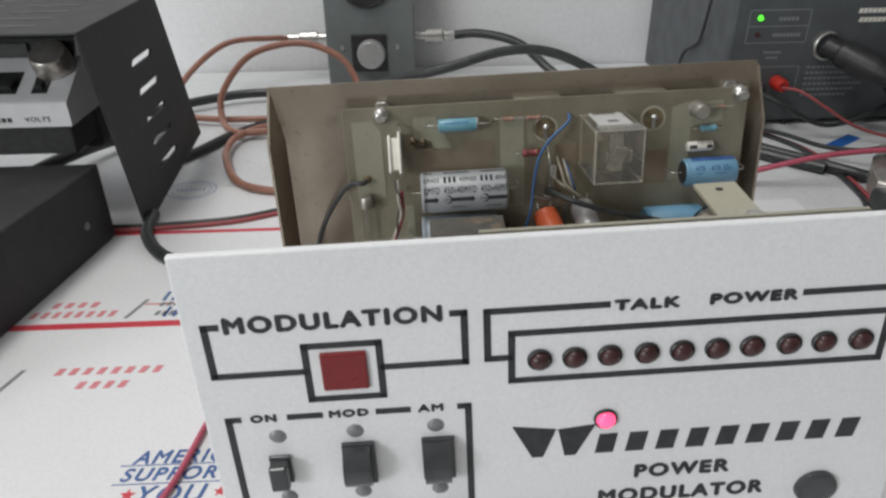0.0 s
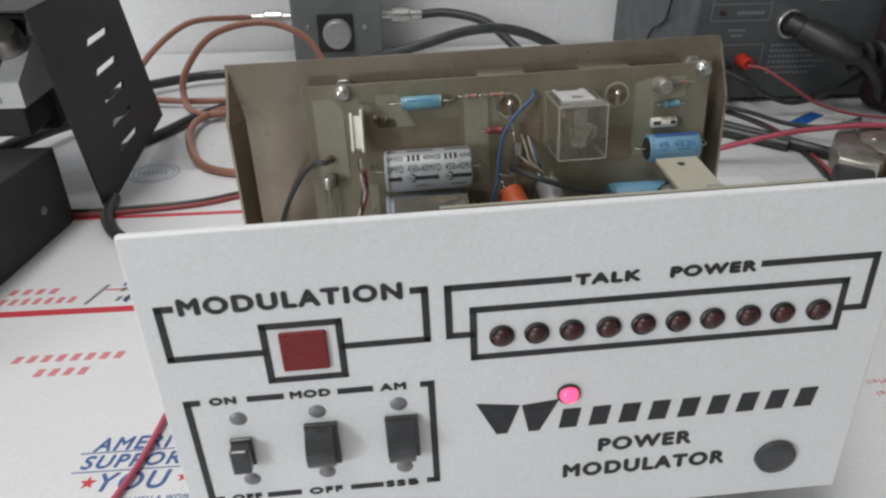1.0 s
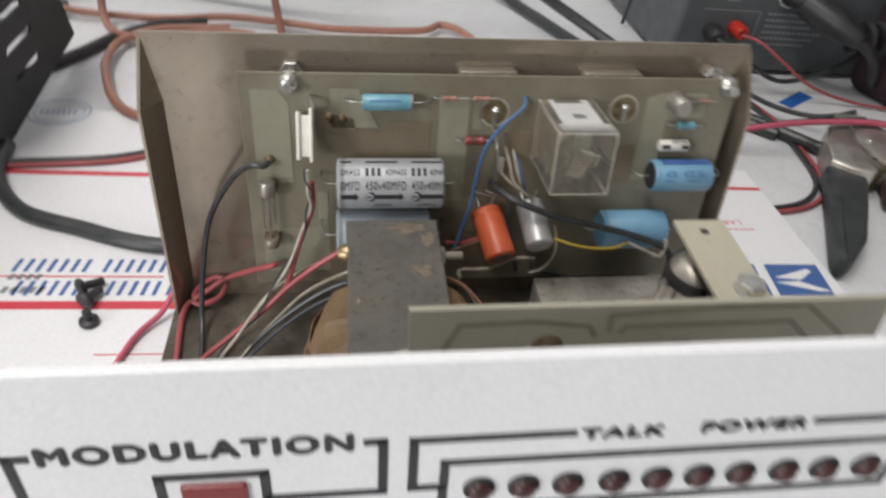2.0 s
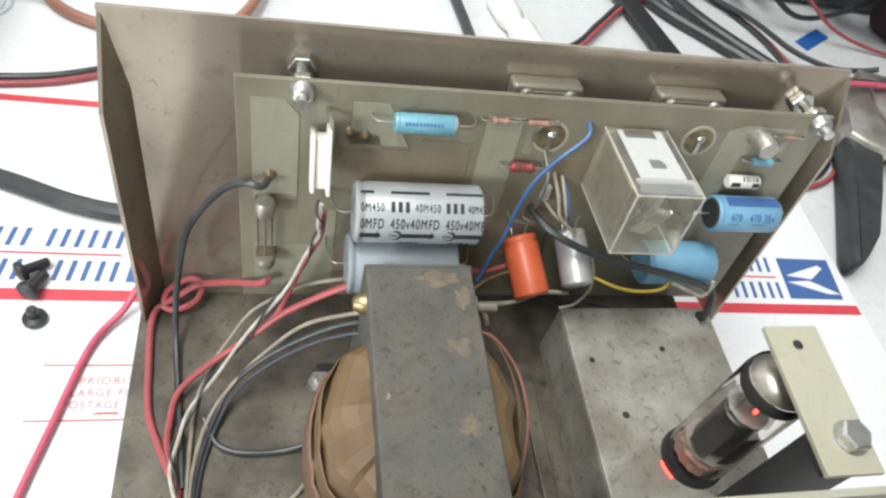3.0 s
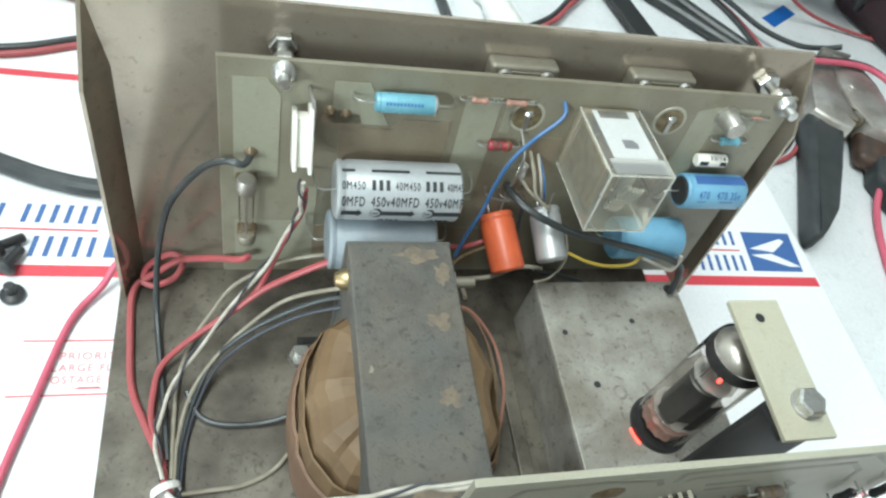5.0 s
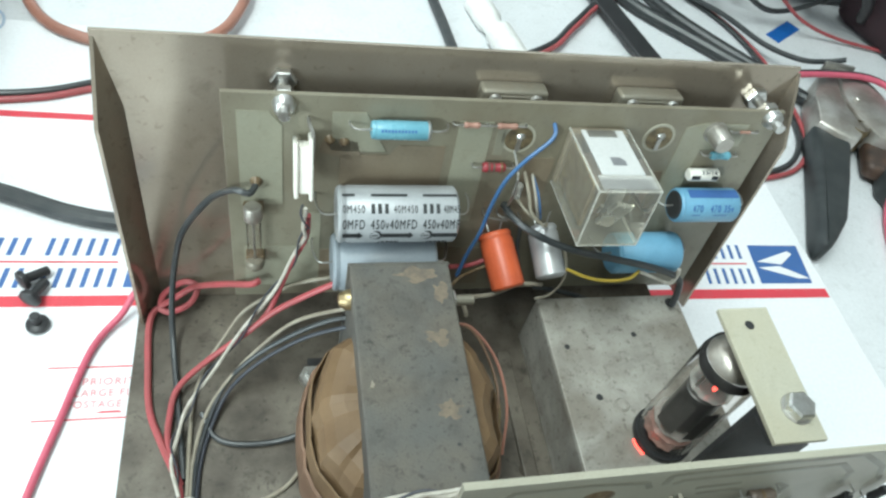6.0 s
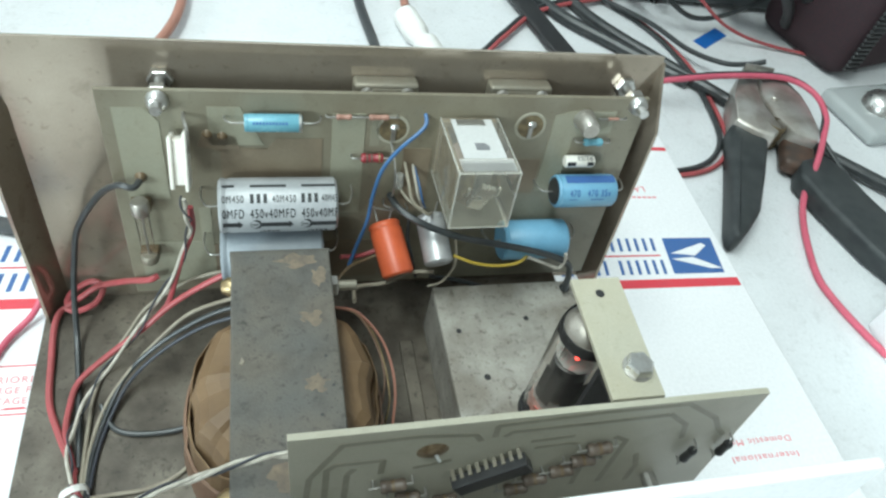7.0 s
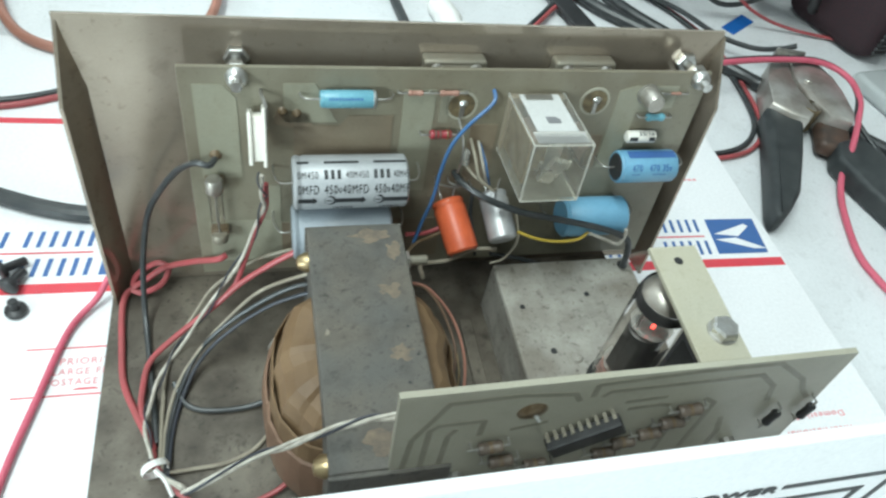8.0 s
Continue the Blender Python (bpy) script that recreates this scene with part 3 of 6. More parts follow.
part("window", box(0.0376, 0.0507, -0.0012, 0.001, 0.0700, 0.0831, 0.0006), "red_window", front, "square dark red plastic window")


def led(x, z, material, label):
    holder = part("led", lathe([(0.0036, 0), (0.0036, 0.0008), (0.0032, 0.0012), (0.0029, 0.0006)], along((x, 0, z), (x, -1, z)), 20), "black", front, label, True)
    prof = [(0.0029, 0.0)] + [(0.0029 * math.cos(a), 0.0008 + 0.0022 * math.sin(a)) for a in (0, 0.35, 0.7, 1.05, 1.3)] + [(0, 0.0030)]
    part("lens", lathe(prof, along((x, 0, z), (x, -1, z)), 20), material, holder, "", True)


for x in (0.0996, 0.1096, 0.1197, 0.1304, 0.1405, 0.1506, 0.1607, 0.1714, 0.1815, 0.1922):
    led(x, 0.0760, "led", "unlit dark red LED in a black holder")
led(0.1198, 0.0521, "led_on", "lit red LED in a black holder")
part("round_cap", lathe([(0, 0.0022), (0.0055, 0.0022), (0.0066, 0.0016), (0.0069, 0.0)], along((0.1897, 0, 0.0172), (0.1897, -1, 0.0172)), 28), "switch", front, "round black plastic cap", True)
for x, z in ((0.0218, 0.0533), (0.0219, 0.0283), (0.0448, 0.0535), (0.0450, 0.0285), (0.0688, 0.0537), (0.0690, 0.0277)):
    part("rivet", lathe([(0, 0.0009), (0.0016, 0.0008), (0.0026, 0.0)], along((x, 0, z), (x, -1, z)), 18), "rivet", front, "", True)


def rocker(x0, x1, z0, z1, up):
    """A switch with a barrel-shaped paddle that rolls to its upper or lower end."""
    base = part("switch", box(x0, x1, -0.0016, 0.0, z0, z1, 0.0004), "switch", front, "dark grey rocker switch")
    n, bm = 16, bmesh.new()
    rows = []
    for k in range(n + 1):
        t = k / n
        z = z0 + 0.0006 + (z1 - z0 - 0.0012) * t
        d = 0.0020 + 0.0058 * math.sin(math.pi * (0.06 + 0.88 * t)) ** 0.8 + (0.0014 if up else -0.0010) * (t - 0.5)
        rows.append([bm.verts.new((x, y, z)) for x, y in ((x0 + 0.0006, 0.0), (x0 + 0.0006, -d), (x1 - 0.0014, -d), (x1 - 0.0014, 0.0))])
    for a, c in zip(rows, rows[1:]):
        for k in range(3):
            bm.faces.new((a[k], a[k + 1], c[k + 1], c[k]))
    bm.faces.new(rows[0])
    bm.faces.new(rows[-1])
    part("rocker", bm, "switch", base, "", True)


sl = part("switch", box(0.0180, 0.0246, -0.0012, 0.0, 0.0352, 0.0460, 0.0004), "switch", front, "small black slide switch")
part("slider", box(0.0184, 0.0240, -0.0056, -0.001, 0.0360, 0.0452, 0.0008), "switch", sl)
rocker(0.0402, 0.0502, 0.0330, 0.0494, True)
rocker(0.0642, 0.0742, 0.0330, 0.0494, False)

# the panel leans back a little
LEANING = Matrix(((1.010, 0, 0, -0.0007), (0, 1, 0.045, 0), (0, 0, 0.973, 0), (0, 0, 0, 1)))
for q in {o.data for o in (front, *front.children_recursive)}:
    q.transform(LEANING)

# chassis floor and leaning back plate
floor_pan = part("floor_pan", box(-0.0015, 0.2125, 0.0028, 0.1500, 0.0, 0.0014, 0.0004), "chassis", amp, "stained brown steel chassis floor")
for sx, sy in ((0.060, 0.1165), (0.062, 0.106)):
    part("slot", box(sx, sx + 0.010, sy, sy + 0.003, 0.0013, 0.00165), "black", floor_pan)
part("nut", lathe([(0, 0), (0.0042, 0), (0.0042, 0.003), (0.0020, 0.003), (0.0019, 0.0055), (0, 0.0055)], pose(0.061, 0.111, 0.0014), 6), "chrome", floor_pan, "bright hexagon nut")
for sx, sy in ((0.136, 0.070), (0.128, 0.034), (0.030, 0.030)):
    part("bolt", lathe([(0, 0.0016), (0.002, 0.0015), (0.003, 0.0)], pose(sx, sy, 0.0014), 14), "chassis", floor_pan)
part("floor_rib", box(0.134, 0.1395, 0.010, 0.118, 0.0014, 0.0034, 0.0006), "chassis", floor_pan)
LEAN_B = pose(0, 0.150, 0, -5, 0, 0)
back = part("back_plate", plate([(0.0005, 0.1145), (0.0005, 0.1125), (0.0048, 0.0900), (0.0048, 0.0), (0.2242, 0.0), (0.2242, 0.0900), (0.2255, 0.1125), (0.2255, 0.1145)], 0.0013, UPRIGHT @ Matrix.Translation((0, 0, -0.0013))), "back", amp, "leaning smoky brown steel back plate with folded side flanges")
back.matrix_local = LEAN_B


def flange(x_bend, x_tip, deep, top_x):
    """The folded side of the back plate, opening a little outwards."""
    bm = bmesh.new()
    for dx in (0.0, 0.0011):
        bm.faces.new([bm.verts.new(q) for q in ((top_x + dx, 0.0, 0.1125), (x_bend + dx, 0.0, 0.0900), (x_bend + dx, 0.0, 0.0), (x_tip + dx, -deep, 0.0), (x_tip + dx, -deep, 0.0900))])
    ev = list(bm.verts)
    for k in range(5):
        bm.faces.new((ev[k], ev[(k + 1) % 5], ev[5 + (k + 1) % 5], ev[5 + k]))
    part("side_flange", bm, "back", back)


flange(0.0048, -0.0003, 0.0125, 0.0005)
flange(0.2242, 0.2252, 0.0130, 0.2255)
for sx, sw in ((0.1125, 0.0220), (0.1597, 0.0230)):
    bm = box(sx, sx + sw, -0.0064, 0.0, 0.0890, 0.1045, 0.0012, None, 3)
    power_t = part("power_transistor", bm, "lug_plate", back, "flat dull metal transistor case", True)
    part("seat_plate", box(sx + 0.0022, sx + sw - 0.0022, -0.0070, -0.0060, 0.0900, 0.1030, 0.0004), "lug_plate", power_t)
    for q in (0.0042, sw - 0.0042):
        part("screw", lathe([(0, 0.0010), (0.0011, 0.0010), (0.0013, 0.0018), (0.0022, 0.0014), (0.0024, 0.0)], along((sx + q, -0.0069, 0.1015), (sx + q, -1, 0.1015)), 14), "chrome", power_t, "", True)

# rear circuit board, parallel to the back plate
board = part("rear_circuit_board", box(0.0345, 0.2170, 0.0, 0.0016, 0.018, 0.1065, 0.0002), "board", amp, "pale green-brown fibreglass circuit board with components")
board.matrix_local = pose(0, 0.1367, 0, -5, 0, 0)


def patch(x0, x1, v0, v1, material):
    part("copper_patch", box(x0, x1, -0.00025, 0.0001, v0, v1), material, board)


def patch_poly(pts, material):
    part("copper_patch", plate(pts, 0.0003, UPRIGHT), material, board)


patch_poly([(0.0385, 0.064), (0.0385, 0.1005), (0.0475, 0.1005), (0.0515, 0.0955), (0.0515, 0.064)], "board_light")
patch_poly([(0.0385, 0.024), (0.0385, 0.044), (0.0600, 0.044), (0.0600, 0.060), (0.0640, 0.060), (0.0640, 0.024)], "board_light")
patch_poly([(0.0660, 0.0865), (0.0660, 0.1010), (0.0760, 0.1010), (0.0830, 0.0865)], "board_light")
patch_poly([(0.0690, 0.0700), (0.0690, 0.0850), (0.0840, 0.0850), (0.0870, 0.0890), (0.1020, 0.0890), (0.1020, 0.0600), (0.0800, 0.0600)], "board_dark")
patch_poly([(0.0620, 0.0860), (0.0640, 0.0920), (0.0740, 0.0900), (0.0760, 0.0820)], "board_dark")
patch_poly([(0.1050, 0.0560), (0.1050, 0.0990), (0.1160, 0.0990), (0.1160, 0.0560)], "board_light")
patch_poly([(0.1300, 0.0560), (0.1300, 0.0850), (0.1400, 0.0850), (0.1400, 0.0560)], "board_dark")
patch_poly([(0.1830, 0.0650), (0.1830, 0.0990), (0.1890, 0.1010), (0.2060, 0.1010), (0.2060, 0.0920), (0.1920, 0.0900), (0.1920, 0.0650)], "board_light")
patch_poly([(0.1640, 0.0640), (0.1640, 0.0800), (0.1820, 0.0800), (0.1820, 0.0640)], "board_dark")
patch_poly([(0.0640, 0.0220), (0.0640, 0.0420), (0.1250, 0.0420), (0.1250, 0.0220)], "board_dark")
patch_poly([(0.1180, 0.0860), (0.1180, 0.0985), (0.1210, 0.0985), (0.1210, 0.0860)], "trace")
# standoff bolts
for x, v in ((0.0520, 0.1030), (0.2130, 0.1038)):
    so = part("standoff", rod((x, 0.0135, v), (x, -0.0062, v), 0.0017, 0, 12), "chrome", board, "bright threaded standoff with nuts")
    part("nut", rod((x, 0.0133, v), (x, 0.0103, v), 0.0040, 0.0004, 6), "chrome", so)
    part("nut", rod((x, 0.0050, v), (x, 0.0019, v), 0.0038, 0.0004, 6), "chrome", so)
    part("screw_head", lathe([(0, 0.0034), (0.0018, 0.0033), (0.0031, 0.0022), (0.0035, 0.0)], along((x, 0.0, v), (x, -1, v)), 18), "chrome", so, "", True)
# holes with a lug behind
for x, v in ((0.1254, 0.0929), (0.1745, 0.0945)):
    ring = part("hole", lathe([(0.0058, 0.0), (0.0057, 0.0003), (0.0048, 0.0003), (0.0047, 0.0)], along((x, 0.0, v), (x, -1, v)), 24), "board_edge", board, "pale-rimmed round hole with a metal lug", True)
    # flat disc; the shaded inside of the hole is in its colour
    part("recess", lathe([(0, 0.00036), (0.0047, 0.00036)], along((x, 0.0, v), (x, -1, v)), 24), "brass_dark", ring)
    part("lug", lathe([(0, 0.0014), (0.0006, 0.0012), (0.0013, 0.0006), (0.0016, 0.0003)], along((x + 0.0006, 0.0, v + 0.0006), (x + 0.0006, -1, v + 0.0006)), 14), "chrome", ring, "", True)
    part("lug_arm", box(x - 0.0006, x + 0.0010, -0.0009, -0.0004, v - 0.0045, v + 0.0006, 0.0001), "steel", ring)


def lead(pts, parent, r=0.00035, material="steel"):
    part("lead", tube(pts, r, 6, steps=4), material, parent)


def axial_cap(name, x0, x1, w, v, r, material, label):
    n = x1 - x0
    prof = [(0, 0.0004), (r * 0.55, 0.0004), (r * 0.9, 0.0), (r, 0.0008), (r, n * 0.045), (r * 0.965, n * 0.06), (r * 0.965, n * 0.075), (r, n * 0.09), (r, n - 0.0008), (r * 0.9, n), (0, n - 0.0004)]
    ob = part(name, lathe(prof, along((x0, -w, v), (x1, -w, v)), 32), material, board, label, True)
    lead([(x0 + 0.001, -w, v), (x0 - 0.004, -w, v), (x0 - 0.006, -w * 0.5, v), (x0 - 0.006, 0.001, v)], ob)
    lead([(x1 - 0.001, -w, v), (x1 + 0.004, -w, v), (x1 + 0.006, -w * 0.5, v), (x1 + 0.006, 0.001, v)], ob)
    return ob


def wrap_print(name, text, x0, x1, w, v, r, ang0, ang1, material, parent):
    """Lettering bent round a cylinder that lies along x."""
    ob = words(name, text, x0, x1, 0.0, 1.0, material, parent, Matrix.Identity(4), 0.0002)
    for q in ob.data.vertices:
        a = radians(ang0 + (ang1 - ang0) * q.co.y)
        rr = r + q.co.z
        q.co = (q.co.x, -w - rr * math.cos(a), v + rr * math.sin(a))
    return ob


def wrap_bar(x0, x1, w, v, r, ang0, ang1, bm):
    f = bmesh.new()
    vs = []
    for k in range(5):
        a = radians(ang0 + (ang1 - ang0) * k / 4)
        vs.append([f.verts.new((x, -w - (r + 0.00015) * math.cos(a), v + (r + 0.00015) * math.sin(a))) for x in (x0, x1)])
    for a, c in zip(vs, vs[1:]):
        f.faces.new((a[0], a[1], c[1], c[0]))
    return merged(f, bm)


CW, CV, CR = 0.0100, 0.0680, 0.0092
cap = axial_cap("capacitor", 0.0700, 0.1085, CW, CV, CR, "cap_grey", "large silver-grey axial capacitor with black print")


def cx(u):
    return 0.0702 + 0.0383 * u


for text, u0, u1, a0, a1 in (("0MFD", 0.030, 0.205, 13, 32), ("450v40MFD", 0.255, 0.632, 13, 32), ("450v40MF", 0.684, 0.990, 13, 32),
                             ("0M450", 0.030, 0.205, 45, 60), ("40M450", 0.440, 0.638, 45, 60), ("40M45", 0.855, 0.990, 45, 60), ("JAPAN", 0.330, 0.500, -34, -27), ("JAPAN", 0.740, 0.910, -34, -27)):
    wrap_print("lettering", text, cx(u0), cx(u1), CW, CV, CR, a0, a1, "ink", cap)
bm = bmesh.new()
for u in (0.258, 0.684):
    for j in range(3):
        bm = wrap_bar(cx(u + 0.055 * j), cx(u + 0.055 * j + 0.030), CW, CV, CR, 44, 63, bm)
for u0, u1 in ((0.03, 0.13), (0.26, 0.56), (0.69, 0.98)):
    bm = wrap_bar(cx(u0), cx(u1), CW, CV, CR, 79, 85, bm)
for u0, u1, tip in ((0.03, 0.155, True), (0.335, 0.575, True), (0.755, 0.985, False)):
    bm = wrap_bar(cx(u0), cx(u1), CW, CV, CR, -9, 2, bm)
    if tip:
        for j in range(4):
            bm = wrap_bar(cx(u1 + 0.009 * j), cx(u1 + 0.009 * (j + 1)), CW, CV, CR, -3.5 - (9 - 2.3 * j), -3.5 + (9 - 2.3 * j), bm)
for u in (0.250, 0.675):
    for k in range(16):
        a0, a1 = 6.2832 * k / 16, 6.2832 * (k + 1) / 16
        bm = wrap_bar(cx(u + 0.045 + 0.042 * min(math.cos(a0), math.cos(a1))), cx(u + 0.045 + 0.042 * max(math.cos(a0), math.cos(a1))) + 0.0003, CW, CV, CR, -3.5 + 11 * math.sin(a0) - 1.2, -3.5 + 11 * math.sin(a1) + 1.2, bm)
    bm = wrap_bar(cx(u + 0.022), cx(u + 0.068), CW, CV, CR, -5, -2, bm)
tagged(part("fine_print", bm, "ink", cap), kind="stuff")
cap.location = (-0.0022, 0, 0.0010)
axial_cap("capacitor", 0.0672, 0.1020, 0.0115, 0.0480, 0.0098, "cap_slate", "plain slate grey axial capacitor above the transformer")
bc = axial_cap("capacitor", 0.1876, 0.2110, 0.0072, 0.0705, 0.0062, "cap_blue", "blue axial capacitor with darker band")
bm = bmesh.new()
wrap_print("lettering", "470", 0.1915, 0.1955, 0.0072, 0.0705, 0.0062, 18, 42, "blue_print", bc)
wrap_print("lettering", "470 35v", 0.1985, 0.2078, 0.0072, 0.0705, 0.0062, 18, 42, "blue_print", bc)
bm = wrap_bar(0.1905, 0.2100, 0.0072, 0.0705, 0.0062, 66, 100, bm)
for a, c in ((0.1915, 0.1950), (0.2000, 0.2055)):
    bm = wrap_bar(a, c, 0.0072, 0.0705, 0.0062, 6, 9, bm)
tagged(part("fine_print", bm, "blue_print", bc), kind="stuff")
part("end_seal", lathe([(0, 0.0006), (0.0045, 0.0005), (0.0052, 0.0)], along((0.1876, -0.0072, 0.0705), (0, -0.0072, 0.0705)), 24), "black", bc)
axial_cap("capacitor", 0.1710, 0.1973, 0.0084, 0.0469, 0.0078, "cap_blue", "large blue axial capacitor low on the board")
sky = axial_cap("capacitor", 0.0772, 0.0950, 0.0040, 0.0978, 0.0029, "cap_sky", "sky blue axial capacitor")
part("end_band", rod((0.0938, -0.0040, 0.0978), (0.0949, -0.0040, 0.0978), 0.00305, 0.0003, 24), "chrome", sky, "bright metal end band", True)
bm = bmesh.new()
for j in range(11):
    bm = wrap_bar(0.0798 + 0.0010 * j, 0.0798 + 0.0010 * j + 0.0006, 0.0040, 0.0978, 0.0029, 22, 38, bm)
tagged(part("fine_print", bm, "blue_print", sky), kind="stuff")


def radial(p0, p1, r, material, label, end):
    n = (Vector(p1) - Vector(p0)).length
    prof = [(0, 0), (r - 0.0006, 0), (r, 0.0008), (r, n * 0.08), (r * 0.94, n * 0.11), (r * 0.94, n * 0.13), (r, n * 0.16), (r, n - 0.0008), (r - 0.0008, n), (r * 0.72, n), (0, n - 0.0002)]
    ob = part("capacitor", lathe(prof, along(p0, p1), 28), material, board, label, True)
    d = (Vector(p1) - Vector(p0)).normalized()
    q = Vector(p1)
    part("end_disc", lathe([(0, 0.0002), (r * 0.68, 0.0002), (r * 0.70, 0.0)], along(q, q + d), 24), end, ob)
    for s in (-0.002, 0.002):
        a = Vector(p0) + Vector((s, 0, 0))
        lead([a, a + Vector((s * 0.3, 0.002, 0.002)), (a.x + s, 0.001, a.z + 0.006)], ob)
    return ob


radial((0.1252, -0.0030, 0.0528), (0.1296, -0.0195, 0.0412), 0.0060, "cap_orange", "orange sleeved capacitor", "board_dark")
radial((0.1424, -0.0030, 0.0560), (0.1445, -0.0190, 0.0460), 0.0054, "can", "bare aluminium can capacitor", "can")


def resistor(x0, x1, v, w, r, material, label):
    n = x1 - x0
    prof = [(0, 0), (r * 0.8, 0.0), (r, 0.0006), (r, n * 0.22), (r * 0.86, n * 0.28), (r * 0.86, n * 0.72), (r, n * 0.78), (r, n - 0.0006), (r * 0.8, n), (0, n)]
    ob = part("resistor", lathe(prof, along((x0, -w, v), (x1, -w, v)), 16), material, board, label, True)
    lead([(x0 - 0.003, 0.001, v), (x0 - 0.003, -w, v), (x0 + 0.0005, -w, v)], ob)
    lead([(x1 - 0.0005, -w, v), (x1 + 0.003, -w, v), (x1 + 0.003, 0.001, v)], ob)
    return ob


rr_ = resistor(0.1150, 0.1225, 0.0826, 0.0024, 0.0017, "resistor_red", "red banded resistor")
for bx_ in (0.1166, 0.1182):
    part("band", rod((bx_, -0.0024, 0.0826), (bx_ + 0.0006, -0.0024, 0.0826), 0.00178, 0, 16), "resistor", rr_)
part("band", rod((0.1208, -0.0024, 0.0826), (0.1215, -0.0024, 0.0826), 0.00185, 0, 16), "brass", rr_)
br = resistor(0.0905, 0.0968, 0.0515, 0.0100, 0.0015, "resistor", "small resistor with pale and yellow bands")
for bx_, bm_ in ((0.0917, "ceramic"), (0.0932, "wire_yellow"), (0.0948, "ceramic")):
    part("band", rod((bx_, -0.0100, 0.0515), (bx_ + 0.0007, -0.0100, 0.0515), 0.0016, 0, 14), bm_, br)
resistor(0.1960, 0.2030, 0.0892, 0.0022, 0.0015, "cap_sky", "tiny light blue resistor")
resistor(0.1060, 0.1110, 0.0985, 0.0014, 0.0010, "resistor_pale", "tiny brown resistor")
resistor(0.1168, 0.1233, 0.0985, 0.0014, 0.0010, "resistor_pale", "tiny red-brown resistor")
resistor(0.2030, 0.2070, 0.0985, 0.0010, 0.0006, "resistor_pale", "tiny red-brown resistor")
wc = part("small_capacitor", rod((0.1902, -0.0030, 0.0812), (0.2018, -0.0030, 0.0812), 0.0023, 0.0005, 18), "ceramic", board, "small white capacitor with black marks", True)
bm = bmesh.new()
for a, c in ((0.1906, 0.1940), (0.1985, 0.2010)):
    bm = wrap_bar(a, c, 0.0030, 0.0812, 0.0023, -10, 28, bm)
tagged(part("fine_print", bm, "ink", wc), kind="stuff")
wrap_print("lettering", "33/16", 0.1945, 0.2005, 0.0030, 0.0812, 0.0023, 40, 75, "ink", wc)
part("transistor", lathe([(0.0040, 0.0), (0.0040, 0.0010), (0.0035, 0.0012), (0.0034, 0.0074), (0.0029, 0.0081), (0, 0.0081)], along((0.1940, 0, 0.0980), (0.1943, -1, 0.0930)), 24), "cap_silver", board, "round bright metal transistor can", True)
# fuse in clips
FX, FV = 0.0422, 0.0392
fz = part("fuse", lathe([(0, 0.0), (0.0026, 0.0), (0.0026, 0.0055), (0.0023, 0.0057), (0.0023, 0.0222), (0.0026, 0.0224), (0.0026, 0.0275), (0, 0.0275)], along((FX, -0.0046, FV), (FX, -0.0046, 1)), 20), "glass", board, "glass fuse standing upright in metal clips", True)
fz.visible_shadow = False
for v, q in ((FV - 0.0002, 0.0034), (FV + 0.0222, 0.0056)):
    part("fuse_cap", lathe([(0, 0), (0.0027, 0.0), (0.0030, 0.0006), (0.0030, q - 0.0008), (0.0026, q), (0, q + 0.0002)], along((FX, -0.0046, v), (FX, -0.0046, 1)), 20), "cap_silver" if v > FV else "lug_plate", fz, "", True)
    part("clip", box(FX - 0.0031, FX + 0.0031, -0.0042, 0.0, v + 0.0002, v + 0.0040, 0.0004), "solder", fz)
part("fuse_wire", rod((FX, -0.0046, FV + 0.003), (FX, -0.0046, FV + 0.023), 0.0004, 0, 6), "steel", fz)
part("terminal", lathe([(0, 0.0026), (0.0010, 0.0023), (0.0022, 0.0)], along((0.0434, 0, 0.0738), (0.0434, -1, 0.0723)), 14), "solder", board, "brown flux-stained solder joint", True)
part("terminal", lathe([(0, 0.0018), (0.0008, 0.0015), (0.0019, 0.0)], along((0.0655, 0, 0.0905), (0.0655, -1, 0.0900)), 14), "solder", board, "brown flux-stained solder joint", True)
part("terminal", lathe([(0, 0.0018), (0.0008, 0.0015), (0.0019, 0.0)], along((0.0700, 0, 0.0900), (0.0700, -1, 0.0900)), 14), "solder", board, "brown flux-stained solder joint", True)
# white ceramic coil former
BOBBIN = Matrix.Translation((0.0545, -0.0092, 0.0876)) @ pose(0, 0, 0, -24, 0, 0)
cf = part("ceramic_former", box(0.0, 0.0013, -0.0048, 0.0052, -0.0086, 0.0080, 0.0005, m=BOBBIN), "ceramic", board, "white ceramic bobbin with two flat cheeks", True)
part("cheek", box(0.0044, 0.0056, -0.0048, 0.0052, -0.0094, 0.0092, 0.0005, m=BOBBIN), "ceramic", cf, "", True)
part("web", box(0.0010, 0.0047, -0.0036, 0.0044, -0.0076, 0.0068, 0.0007, m=BOBBIN), "ceramic", cf, "", True)
lead([(0.0600, -0.009, 0.0900), (0.0602, -0.007, 0.0968), (0.0592, -0.003, 0.0985), (0.0590, 0.001, 0.0985)], cf, 0.0006)
